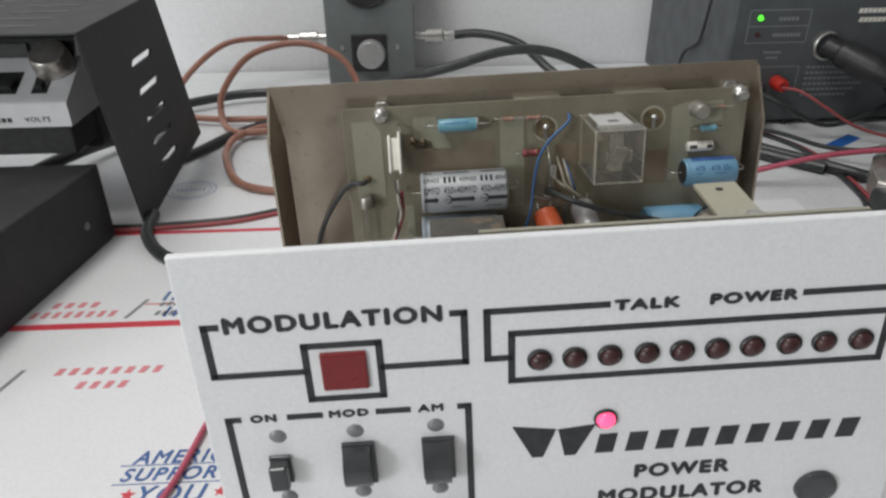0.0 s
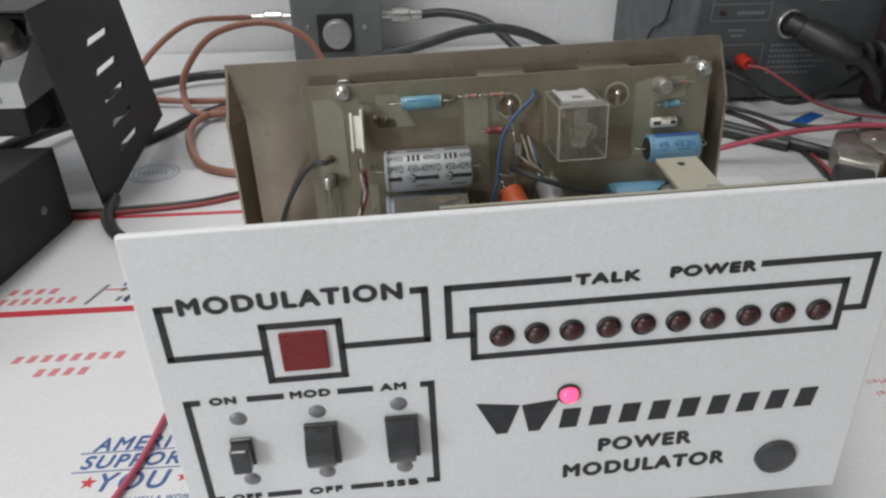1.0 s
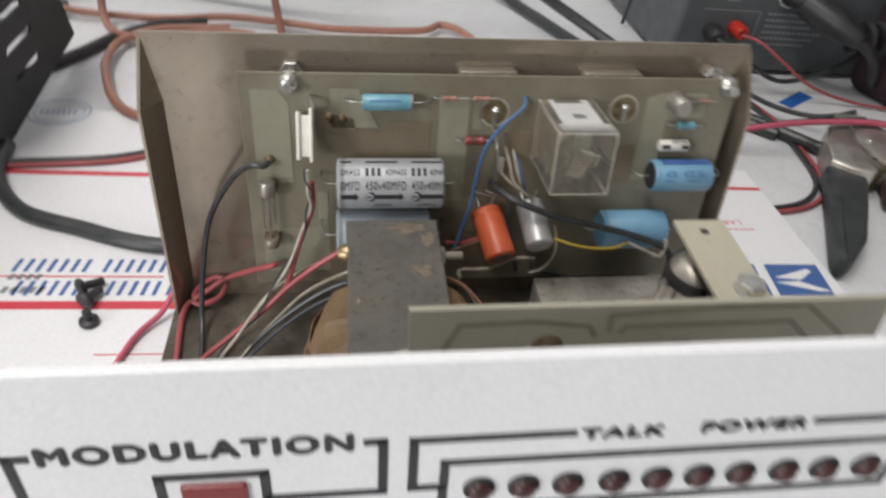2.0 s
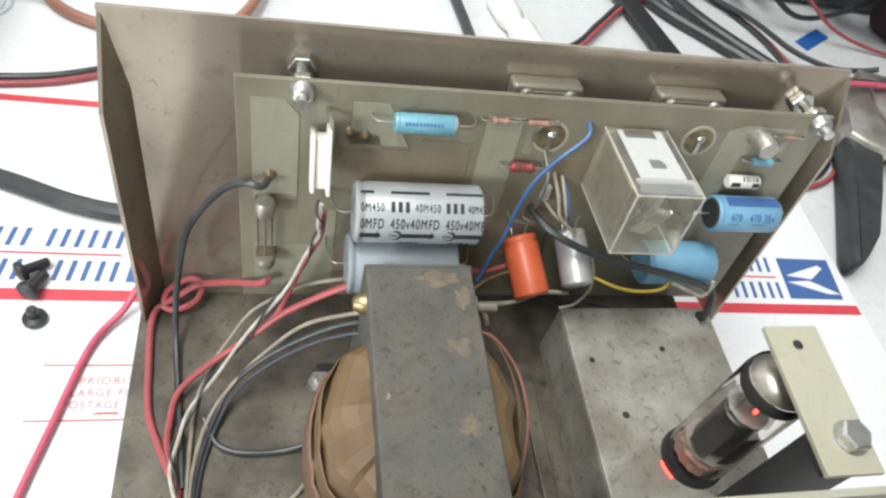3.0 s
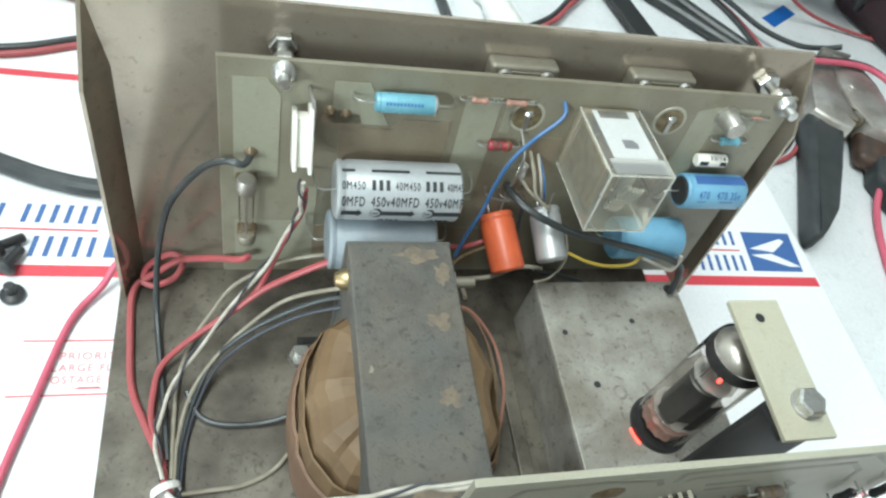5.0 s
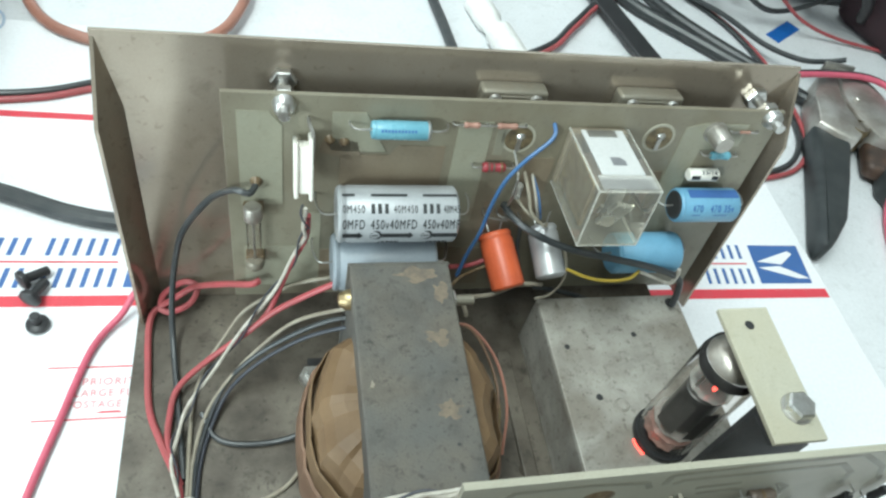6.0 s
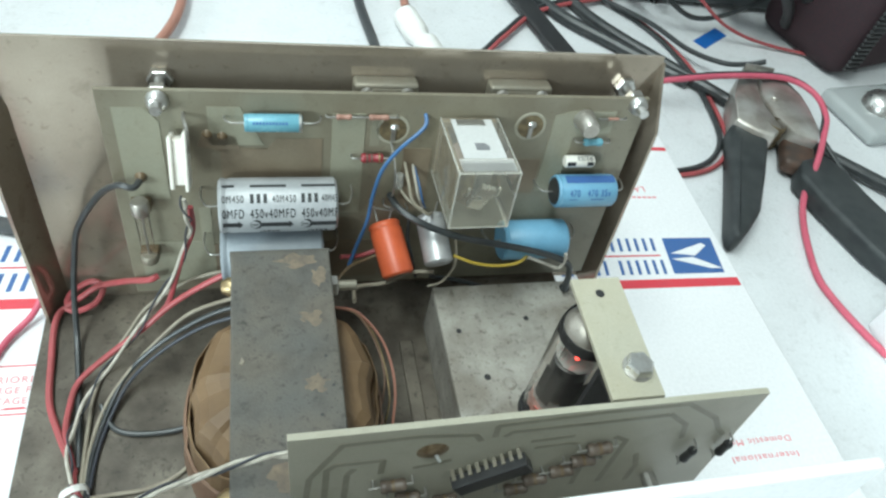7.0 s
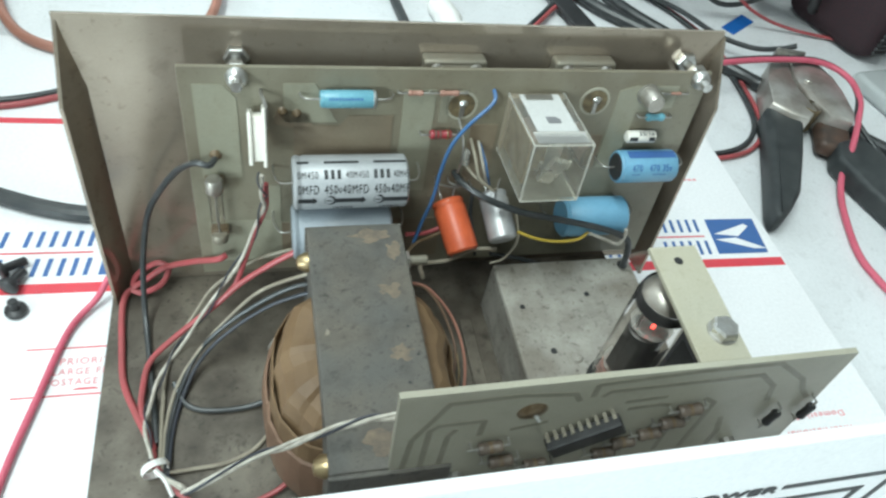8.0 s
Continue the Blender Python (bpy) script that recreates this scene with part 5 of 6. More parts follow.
for x, z, t in ((0.1111, 0.0752, 5), (0.1158, 0.0660, 2), (0.1267, 0.0608, 3), (0.1462, 0.0630, 5), (0.1503, 0.0682, 6), (0.1570, 0.0717, 5), (0.1616, 0.0771, 6), (0.1641, 0.0835, 5), (0.1951, 0.0725, 84), (0.2056, 0.0742, 84)):
    mm = Matrix.Translation((x, FY - 0.0021, z)) @ pose(0, 0, 0, 0, -t, 0) @ along((0, 0, 0), (1, 0, 0)) @ Matrix.Diagonal((1, 1, 1, 1) if t < 50 else (0.75, 0.75, 1, 1))
    n = 0.0064
    ob = part("resistor", lathe([(0, -n / 2), (0.0014, -n / 2), (0.0017, -n / 2 + 0.0005), (0.0017, -n * 0.28), (0.00155, -n * 0.22), (0.00155, n * 0.22), (0.0017, n * 0.28), (0.0017, n / 2 - 0.0005), (0.0014, n / 2), (0, n / 2)], mm, 14), "resistor" if t < 50 else "black", fb, "small brown resistor" if t < 50 else "small black diode", True)
    bm = rod(mm @ Vector((0, 0, -n / 2 - 0.003)), mm @ Vector((0, 0, n / 2 + 0.0018)), 0.0003, 0, 6)
    for s_ in (-1, 1):
        bm = rod(mm @ Vector((0, 0, s_ * (n / 2 + 0.0018))), mm @ Vector((0, 0, s_ * (n / 2 + 0.0018))) + Vector((0, 0.0022, 0)), 0.0003, 0, 6, bm)
    part("lead", bm, "steel", ob)
    if t < 50:
        part("band", rod(mm @ Vector((0, 0, -n * 0.08)), mm @ Vector((0, 0, 0.0003))  , 0.00165, 0, 12), "solder", ob)
for x in (0.105, 0.190):
    part("spacer", rod((x, 0.0075, 0.0560), (x, 0.0315, 0.0560), 0.0022, 0.0002, 10), "steel", fb)

# wiring harness on the chassis floor
def wire(name, pts, r, material, label="", offset=None, seg=8, steps=6):
    return part(name, tube(pts, r, seg, steps=steps, offset=offset), material, amp, label)


wire("red_wire", [(0.0435, 0.1360, 0.0300), (0.0400, 0.1350, 0.0290), (0.0307, 0.1400, 0.0225), (0.0194, 0.1450, 0.0140), (0.0123, 0.1440, 0.0090), (0.0072, 0.1425, 0.0065), (0.0083, 0.1465, 0.0085), (0.0154, 0.1490, 0.0120), (0.0200, 0.1470, 0.0110), (0.0173, 0.1425, 0.0070), (0.0102, 0.1405, 0.0045), (0.0052, 0.1420, 0.0045), (0.0031, 0.1350, 0.0038), (0.0041, 0.1190, 0.0030), (0.0061, 0.1020, 0.0030), (0.0111, 0.0890, 0.0035), (0.0170, 0.0760, 0.0045), (0.0190, 0.0670, 0.0055)], 0.0012, "wire_red", "knotted red wire")
wire("black_wire", [(0.0437, 0.1425, 0.0735), (0.0415, 0.1375, 0.0738), (0.0365, 0.1390, 0.0735), (0.0289, 0.1430, 0.0650), (0.0194, 0.1440, 0.0490), (0.0150, 0.1430, 0.0335), (0.0126, 0.1370, 0.0180), (0.0122, 0.1280, 0.0060), (0.0141, 0.1120, 0.0028), (0.0165, 0.0950, 0.0028), (0.0190, 0.0760, 0.0035)], 0.0011, "wire_black", "black wire looping down from the board")
W2 = [(0.0575, 0.1270, 0.0790), (0.0580, 0.1275, 0.0700), (0.0572, 0.1300, 0.0585), (0.0510, 0.1290, 0.0410), (0.0387, 0.1220, 0.0220), (0.0264, 0.1090, 0.0130), (0.0183, 0.0960, 0.0080), (0.0155, 0.0840, 0.0065), (0.0180, 0.0690, 0.0070)]
wire("white_wire", W2, 0.00065, "wire_white", "white stranded wire", (0.0005, 5, 0))
wire("blue_wire", W2, 0.00035, "wire_navy", "thin blue wire twisted round the white one", (0.0011, 5, 2.6))
wire("red_wire", [(0.0590, 0.1300, 0.0720), (0.0585, 0.1310, 0.0600), (0.0535, 0.1300, 0.0460), (0.0475, 0.1270, 0.0270), (0.0440, 0.1235, 0.0235)], 0.0010, "wire_red", "short red wire")
wire("red_wire", [(0.0760, 0.1220, 0.0500), (0.0685, 0.1225, 0.0460), (0.0583, 0.1230, 0.0380), (0.0480, 0.1235, 0.0280), (0.0376, 0.1210, 0.0180), (0.0244, 0.1160, 0.0090), (0.0152, 0.1080, 0.0055), (0.0131, 0.0980, 0.0040), (0.0135, 0.0880, 0.0038), (0.0182, 0.0740, 0.0040)], 0.0011, "wire_red", "faded red transformer wire")
wire("white_wire", [(0.0740, 0.1300, 0.0390), (0.0672, 0.1320, 0.0360), (0.0540, 0.1345, 0.0280), (0.0385, 0.1340, 0.0150), (0.0302, 0.1270, 0.0070), (0.0242, 0.1180, 0.0035), (0.0205, 0.1050, 0.0030), (0.0200, 0.0900, 0.0030), (0.0205, 0.0700, 0.0040)], 0.0007, "wire_dirty", "off-white transformer wire")
wire("white_wire", [(0.0760, 0.1130, 0.0450), (0.0694, 0.1145, 0.0420), (0.0550, 0.1180, 0.0300), (0.0426, 0.1150, 0.0180), (0.0313, 0.1070, 0.0090), (0.0245, 0.0970, 0.0040), (0.0215, 0.0820, 0.0030), (0.0215, 0.0660, 0.0040)], 0.0007, "wire_dirty", "grimy white transformer wire")
wire("black_wire", [(0.0760, 0.1120, 0.0390), (0.0689, 0.1136, 0.0380), (0.0570, 0.1143, 0.0300), (0.0425, 0.1129, 0.0180), (0.0319, 0.1076, 0.0090), (0.0259, 0.0959, 0.0040), (0.0227, 0.0813, 0.0030), (0.0220, 0.0640, 0.0040)], 0.0009, "wire_black", "black transformer wire")
wire("blue_wire", [(0.0760, 0.1100, 0.0380), (0.0690, 0.1115, 0.0350), (0.0572, 0.1125, 0.0275), (0.0432, 0.1110, 0.0160), (0.0328, 0.1055, 0.0075), (0.0270, 0.0945, 0.0034), (0.0238, 0.0805, 0.0026), (0.0232, 0.0640, 0.0040)], 0.0007, "wire_navy", "dark blue transformer wire")
wire("black_wire", [(0.0235, 0.0990, 0.0040), (0.0262, 0.0930, 0.0028), (0.0300, 0.0890, 0.0026), (0.0371, 0.0870, 0.0026), (0.0481, 0.0870, 0.0028), (0.0572, 0.0885, 0.0050), (0.0620, 0.0910, 0.0080)], 0.0010, "wire_black")
wire("white_wire", [(0.0600, 0.0820, 0.0060), (0.0572, 0.0775, 0.0040), (0.0511, 0.0710, 0.0026), (0.0421, 0.0670, 0.0026), (0.0320, 0.0660, 0.0028), (0.0210, 0.0650, 0.0040)], 0.0007, "wire_dirty")
wire("red_wire", [(0.0190, 0.0680, 0.0045), (0.0290, 0.0560, 0.0030), (0.0430, 0.0510, 0.0028), (0.0560, 0.0540, 0.0030), (0.0640, 0.0580, 0.0060)], 0.0009, "wire_red")
part("cable_tie", lathe([(0.0042, -0.0012), (0.0046, 0.0), (0.0042, 0.0012), (0.0038, 0.0)], pose(0.0195, 0.0660, 0.0062, 90, 0, 20), 18), "white_plug", amp, "white nylon tie round the wires")
part("tie_tail", tube([(0.0200, 0.0640, 0.0100), (0.0230, 0.0610, 0.0080), (0.0250, 0.0570, 0.0040)], 0.0008, 6), "white_plug", amp)
for ph, m_, r_ in ((0.0, "wire_white", 0.00055), (2.1, "wire_navy", 0.00035), (4.2, "wire_white", 0.00055)):
    wire("twisted_wire", [(0.0200, 0.0650, 0.0060), (0.0290, 0.0560, 0.0120), (0.0340, 0.0450, 0.0343), (0.0511, 0.0450, 0.0511), (0.0602, 0.0435, 0.0588), (0.0672, 0.0400, 0.0698), (0.0740, 0.0390, 0.0758), (0.0810, 0.0395, 0.0780), (0.0870, 0.0380, 0.0808), (0.0986, 0.0370, 0.0847), (0.1100, 0.0362, 0.0856), (0.1171, 0.0350, 0.0840)], r_, m_, "", (0.0006, 3, ph))
wire("white_wire", [(0.1120, 0.1100, 0.0430), (0.1143, 0.1200, 0.0380), (0.1253, 0.1230, 0.0360), (0.1354, 0.1250, 0.0390), (0.1440, 0.1240, 0.0400)], 0.0008, "wire_dirty")
wire("red_wire", [(0.1090, 0.1300, 0.0440), (0.1170, 0.1320, 0.0420), (0.1260, 0.1340, 0.0440)], 0.0009, "wire_red")
wire("brown_wire", [(0.1040, 0.1160, 0.0420), (0.1106, 0.1240, 0.0440), (0.1176, 0.1280, 0.0440), (0.1246, 0.1300, 0.0450)], 0.0006, "solder")
wire("yellow_wire", [(0.1500, 0.1235, 0.0500), (0.1570, 0.1200, 0.0495), (0.1650, 0.1190, 0.0485), (0.1740, 0.1200, 0.0480), (0.1800, 0.1240, 0.0470)], 0.0006, "wire_yellow")
wire("black_wire", [(0.1450, 0.1300, 0.0300), (0.1580, 0.1300, 0.0260), (0.1720, 0.1290, 0.0200), (0.1800, 0.1270, 0.0120)], 0.0009, "wire_black")
wire("bare_wire", [(0.1800, 0.1226, 0.0482), (0.1870, 0.1222, 0.0448), (0.1930, 0.1218, 0.0419), (0.1948, 0.1217, 0.0430), (0.1954, 0.1220, 0.0470), (0.1950, 0.1226, 0.0495)], 0.0007, "wire_white")

# ---- things round the amplifier ----
def cable(name, pts, r, material, label, category="cable", seg=12, steps=8, group=""):
    ob = part(name, tube(pts, r, seg, steps=steps), material)
    return tagged(ob, label, category, group)


cable("red_lead", [(0.004, 0.149, 0.016), (-0.003, 0.152, 0.0125), (-0.009, 0.147, 0.004), (-0.018, 0.133, 0.0018), (-0.025, 0.102, 0.0018), (-0.030, 0.078, 0.0018), (-0.036, 0.040, 0.0018), (-0.050, 0.000, 0.0018), (-0.080, -0.060, 0.0018)], 0.0013, "lead_red", "thin red lead running off the chassis across the box", "wire")
# three loose black screws
for x, y, a in ((-0.0382, 0.1447, 0), (-0.0415, 0.1560, 70), (-0.0450, 0.1640, 40)):
    sc = thing("loose_screw", "short black screw lying on the box", "screw", pose(x, y, 0.0), group="loose black screws")
    if a == 0:
        part("head", lathe([(0, 0.0), (0.0036, 0.0), (0.0042, 0.0012), (0.0040, 0.0024), (0.0028, 0.0032), (0, 0.0032)], pose(0, 0, 0.0), 18), "black", sc, "", True)
        part("shank", rod((0, 0, 0.003), (0, 0, 0.0075), 0.0019, 0.0003, 12), "black", sc)
    else:
        d = Vector((math.cos(radians(a)), math.sin(radians(a)), 0.0))
        p = Vector((0, 0, 0.0042))
        part("head", lathe([(0, 0.0), (0.0036, 0.0), (0.0042, 0.0010), (0.0040, 0.0022), (0.0026, 0.0030), (0, 0.0030)], along(p, p - d), 18), "black", sc, "", True)
        part("shank", rod(p, p + d * 0.0085 - Vector((0, 0, 0.0018)), 0.0019, 0.0003, 12), "black", sc)

# black slotted cover with the silver-fronted radio under it
radio = thing("radio", "black slotted metal case with a silver-fronted radio in it", "radio")
bm = bmesh.new()
CX = Matrix(((0, 0, 1, -0.1212), (1, 0, 0, 0), (0, 1, 0, 0), (0, 0, 0, 1)))
SL = [(0.098, 0.101), (0.078, 0.083), (0.059, 0.064), (0.041, 0.046), (0.023, 0.028)]
# side cheek: strips between and round the slots


def cheek_y(z, front):
    t = (0.132 - z) / 0.132
    return 0.243 + 0.030 * t if front else 0.376 + 0.048 * min(1, (0.132 - z) / 0.12) - max(0, (0.012 - z)) * 6


levels = [0.0, 0.012]
for a, c in reversed(SL):
    levels += [a - 0.001, a + 0.0035]
levels += [0.132]
for i, (z0, z1) in enumerate(zip(levels, levels[1:])):
    slot = i >= 2 and i % 2 == 0
    if i == 0:
        bm = plate([(0.273, z0), (0.300, z0), (0.424, z1), (cheek_y(z1, True), z1)], 0.0014, CX, bm)
        continue
    f0, f1, b0, b1 = cheek_y(z0, True), cheek_y(z1, True), cheek_y(z0, False), cheek_y(z1, False)
    if slot:
        k = (z0 + z1) / 2
        sa, sb = 0.318 - 0.14 * (k - 0.06), 0.356 - 0.16 * (k - 0.06)
        bm = plate([(f0, z0), (sa - 0.004, z0), (sa, z1), (f1, z1)], 0.0014, CX, bm)
        bm = plate([(sb - 0.004, z0), (b0, z0), (b1, z1), (sb, z1)], 0.0014, CX, bm)
    else:
        bm = plate([(f0, z0), (b0, z0), (b1, z1), (f1, z1)], 0.0014, CX, bm)
bmesh.ops.remove_doubles(bm, verts=bm.verts[:], dist=1e-5)
part("side_cheek", bm, "black_case", radio, "black side plate with slanted ventilation slots")
part("top_cover", box(-0.36, -0.1198, 0.2430, 0.3770, 0.1320, 0.1335, 0.0004), "black_case", radio)
bm = bmesh.new()
for j in range(5):
    for i in range(4):
        bm = box(-0.335 + i * 0.05, -0.300 + i * 0.05, 0.262 + j * 0.022, 0.266 + j * 0.022, 0.1334, 0.1338, 0, bm)
tagged(part("fine_print", bm, "black", radio), kind="stuff")
part("body", box(-0.36, -0.148, 0.302, 0.380, 0.046, 0.120, 0.003), "black_case", radio)
part("side_cheek", box(-0.3614, -0.36, 0.262, 0.400, -0.004, 0.132, 0.0004), "black_case", radio)
part("lower_lip", box(-0.36, -0.150, 0.270, 0.303, 0.054, 0.073, 0.001), "black", radio)
RY = Matrix(((0, 0, 1, -0.36), (1, 0, 0, 0), (0, 1, 0, 0), (0, 0, 0, 1)))
face = part("face", plate([(0.2665, 0.073), (0.2665, 0.0875), (0.2675, 0.0885), (0.3020, 0.1070), (0.3030, 0.1180), (0.3200, 0.1180), (0.3200, 0.073)], 0.213, RY), "silver_front", radio, "sloping satin silver radio front")
SLOPE = Matrix(((1, 0, 0, 0), (0, 0.881, -0.473, 0.2675), (0, 0.473, 0.881, 0.0885), (0, 0, 0, 1)))
words("lettering", "VOLTS", -0.174, -0.159, 0.0765, 0.0795, "ink", face, Matrix.Translation((0, 0.2664, 0)) @ UPRIGHT)
part("fine_print", bars(6, -0.202, -0.181, 0.0765, 0.0792, 0, 0.7, Matrix.Translation((0, 0.2664, 0)) @ UPRIGHT), "ink", face)
part("knob", lathe([(0.0122, 0), (0.0122, 0.004), (0.0114, 0.0105), (0.0105, 0.0115), (0, 0.0112)], SLOPE @ Matrix.Translation((-0.1610, 0.0300, 0.0005)), 32), "clamp_steel", face, "wide chrome knob", True)
for x0, x1 in ((-0.1700, -0.1605), (-0.1960, -0.1790)):
    part("slide_switch", box(x0, x1, 0.0070, 0.0260, -0.0005, 0.0003, 0.0, m=SLOPE), "black", face)
    part("lever", box(x0 + 0.0020, x1 - 0.0030, 0.0100, 0.0160, 0.0, 0.0030, 0.0004, m=SLOPE), "black_case", face)
part("display", box(-0.300, -0.178, 0.3000, 0.3035, 0.1085, 0.1165, 0.0005), "black", face)

blackbox = thing("equipment_case", "low black painted metal equipment case", "case")
bm = plate([(-0.36, 0.000), (-0.168, 0.060), (-0.136, 0.254), (-0.136, 0.262), (-0.36, 0.262)], 0.050, pose(0, 0, 0))
bmesh.ops.bevel(bm, geom=bm.edges[:], offset=0.0012, segments=2, affect="EDGES", profile=0.5)
part("body", bm, "black_case", blackbox)
for x, y, z in ((-0.1405, 0.235, 0.020), (-0.1540, 0.150, 0.022), (-0.1620, 0.100, 0.030)):
    part("screw", lathe([(0, 0.0012), (0.002, 0.001), (0.003, 0.0)], along((x + 0.001, y, z), (x + 1, y - 0.16, z)), 12), "rivet", blackbox)

# grey meter against the wall
meter = thing("meter", "small grey metal meter box with round dial and knob", "meter")
part("body", box(-0.030, 0.066, 0.620, 0.672, -0.004, 0.165, 0.002), "grey_case", meter)
part("dial", lathe([(0.029, 0), (0.029, 0.004), (0.026, 0.006), (0.025, 0.002), (0, 0.002)], along((0.016, 0.620, 0.106), (0.016, 0, 0.106)), 36), "black", meter, "round black dial", True)
part("mount_plate", box(-0.003, 0.035, 0.6175, 0.6205, 0.010, 0.050, 0.001), "black", meter)
part("knob", lathe([(0.0155, 0), (0.0155, 0.003), (0.0145, 0.010), (0.0135, 0.011), (0, 0.011)], along((0.018, 0.618, 0.030), (0.018, 0, 0.030)), 30), "can", meter, "round grey metal knob", True)
for x in (-0.013, 0.047):
    part("screw", lathe([(0, 0.002), (0.002, 0.0016), (0.003, 0.0)], along((x, 0.620, 0.036), (x, 0, 0.036)), 14), "chrome", meter)
for s_, x in ((1, 0.066), (-1, -0.030)):
    cn = part("connector", lathe([(0.0055, 0), (0.0055, 0.012), (0.0085, 0.012), (0.0085, 0.030), (0.006, 0.032), (0.006, 0.044), (0, 0.044)], along((x, 0.645, 0.042), (x + s_, 0.645, 0.042)), 22), "chrome", meter, "bright coaxial plug", True)
cable("black_cable", [(0.108, 0.645, 0.042), (0.140, 0.640, 0.044), (0.180, 0.625, 0.036), (0.212, 0.602, 0.012), (0.230, 0.576, 0.003), (0.250, 0.530, 0.002), (0.268, 0.488, 0.001), (0.290, 0.440, 0.0005), (0.3084, 0.4080, 0.0005), (0.3344, 0.3810, 0.0005), (0.3595, 0.3550, 0.0005), (0.380, 0.335, 0.0005)], 0.0048, "wire_black", "thick black coaxial cable leaving the meter")
cable("black_cable", [(-0.230, 0.470, 0.006), (-0.1577, 0.5317, 0.006), (-0.1000, 0.560, 0.006), (-0.020, 0.540, 0.010), (0.080, 0.505, 0.038), (0.150, 0.505, 0.056), (0.200, 0.505, 0.052), (0.260, 0.490, 0.024), (0.312, 0.450, 0.002), (0.335, 0.402, 0.001), (0.375, 0.350, 0.001), (0.440, 0.270, 0.002), (0.520, 0.190, 0.002)], 0.0046, "wire_black", "thick black cable arching behind the chassis")
cable("brown_coax", [(-0.074, 0.645, 0.042), (-0.090, 0.630, 0.046), (-0.130, 0.590, 0.050), (-0.160, 0.540, 0.030), (-0.165, 0.500, 0.010), (-0.140, 0.492, 0.003), (-0.0762, 0.4850, 0.003), (-0.0262, 0.4964, 0.003), (0.0192, 0.4911, 0.003), (0.065, 0.4833, 0.003), (0.1308, 0.4894, 0.003), (0.1520, 0.5060, 0.003), (0.1700, 0.4900, 0.003), (0.184, 0.450, 0.003), (0.182, 0.400, 0.004)], 0.0030, "coax", "brown coaxial cable curling from the meter")
cable("brown_coax", [(0.020, 0.470, 0.002), (0.012, 0.480, 0.036), (-0.004, 0.490, 0.058), (-0.040, 0.495, 0.070), (-0.085, 0.495, 0.060), (-0.112, 0.485, 0.030), (-0.113, 0.472, 0.008), (-0.098, 0.450, 0.003), (-0.0718, 0.4500, 0.003), (-0.030, 0.465, 0.003), (0.000, 0.462, 0.003)], 0.0030, "coax", "brown coaxial cable looped behind the chassis")
cable("brown_coax", [(-0.020, 0.474, 0.003), (-0.0718, 0.4630, 0.003), (-0.0929, 0.4379, 0.003), (-0.0955, 0.4100, 0.003), (-0.0912, 0.3850, 0.003), (-0.0757, 0.3438, 0.003), (-0.0552, 0.3231, 0.003), (-0.020, 0.316, 0.003), (0.016, 0.330, 0.003), (0.031, 0.360, 0.003), (0.036, 0.400, 0.003), (0.030, 0.440, 0.003)], 0.0030, "coax", "brown coaxial cable looping out beside the chassis")
plug = thing("coax_plug", "white sleeved coaxial plug lying behind the chassis", "plug")
part("sleeve", lathe([(0.0050, 0), (0.0085, 0.004), (0.0085, 0.026), (0.0066, 0.030), (0.0066, 0.040), (0, 0.040)], along((0.180, 0.395, 0.003), (0.193, 0.335, 0.003)), 22), "white_plug", plug, "", True)
part("body", rod((0.1885, 0.356, 0.0045), (0.197, 0.316, 0.0045), 0.0090, 0.001, 22), "white_plug", plug, "", True)
cable("black_cable", [(0.150, 0.440, -0.001), (0.152, 0.400, -0.001), (0.156, 0.360, -0.001), (0.160, 0.310, -0.001), (0.166, 0.270, 0.0)], 0.0034, "wire_black", "black cable lying behind the chassis")
# strap-like thick black cable
strap = part("black_strap", box(-0.0085, 0.0085, 0.0, 0.115, 0.0, 0.0035, 0.0012, m=pose(0.296, 0.335, 0.0005, 0, 0, 12)), "black")
tagged(strap, "flat black strap lying behind the chassis", "strap")
# red and black pair running behind, either side of the chassis
TW = [(-0.360, 0.300), (-0.240, 0.275), (-0.140, 0.268), (-0.100, 0.270), (-0.060, 0.276), (-0.030, 0.288), (0.010, 0.300), (0.080, 0.312), (0.150, 0.322), (0.190, 0.332), (0.225, 0.352), (0.250, 0.380), (0.290, 0.420), (0.360, 0.450)]
cable("red_wire", [(x, y - 0.0034, 0.0014) for x, y in TW], 0.0017, "wire_red", "red wire of a pair behind the chassis", "wire")
cable("black_wire", [(x, y + 0.0008, 0.0016) for x, y in TW], 0.0020, "wire_black", "black wire of a pair behind the chassis", "wire")
cable("black_cable", [(-0.118, 0.285, 0.003), (-0.112, 0.252, 0.003), (-0.090, 0.222, 0.003), (-0.056, 0.207, 0.003), (-0.033, 0.198, 0.003), (-0.010, 0.194, 0.003), (0.030, 0.195, 0.003), (0.080, 0.215, 0.003)], 0.0040, "wire_black", "thick black cable curving behind the chassis")
cable("black_cable", [(-0.153, 0.365, 0.000), (-0.121, 0.411, 0.000), (-0.101, 0.449, 0.000), (-0.074, 0.479, 0.000), (-0.041, 0.492, 0.000)], 0.0042, "black", "thick black cable lying on the bench behind the cases", "cable")
cable("black_cable", [(-0.150, 0.500, 0.004), (-0.175, 0.455, 0.004), (-0.198, 0.420, 0.008), (-0.216, 0.380, 0.010), (-0.240, 0.345, 0.006), (-0.290, 0.310, 0.002)], 0.0052, "wire_black", "thick black cable running under the radio", "cable")
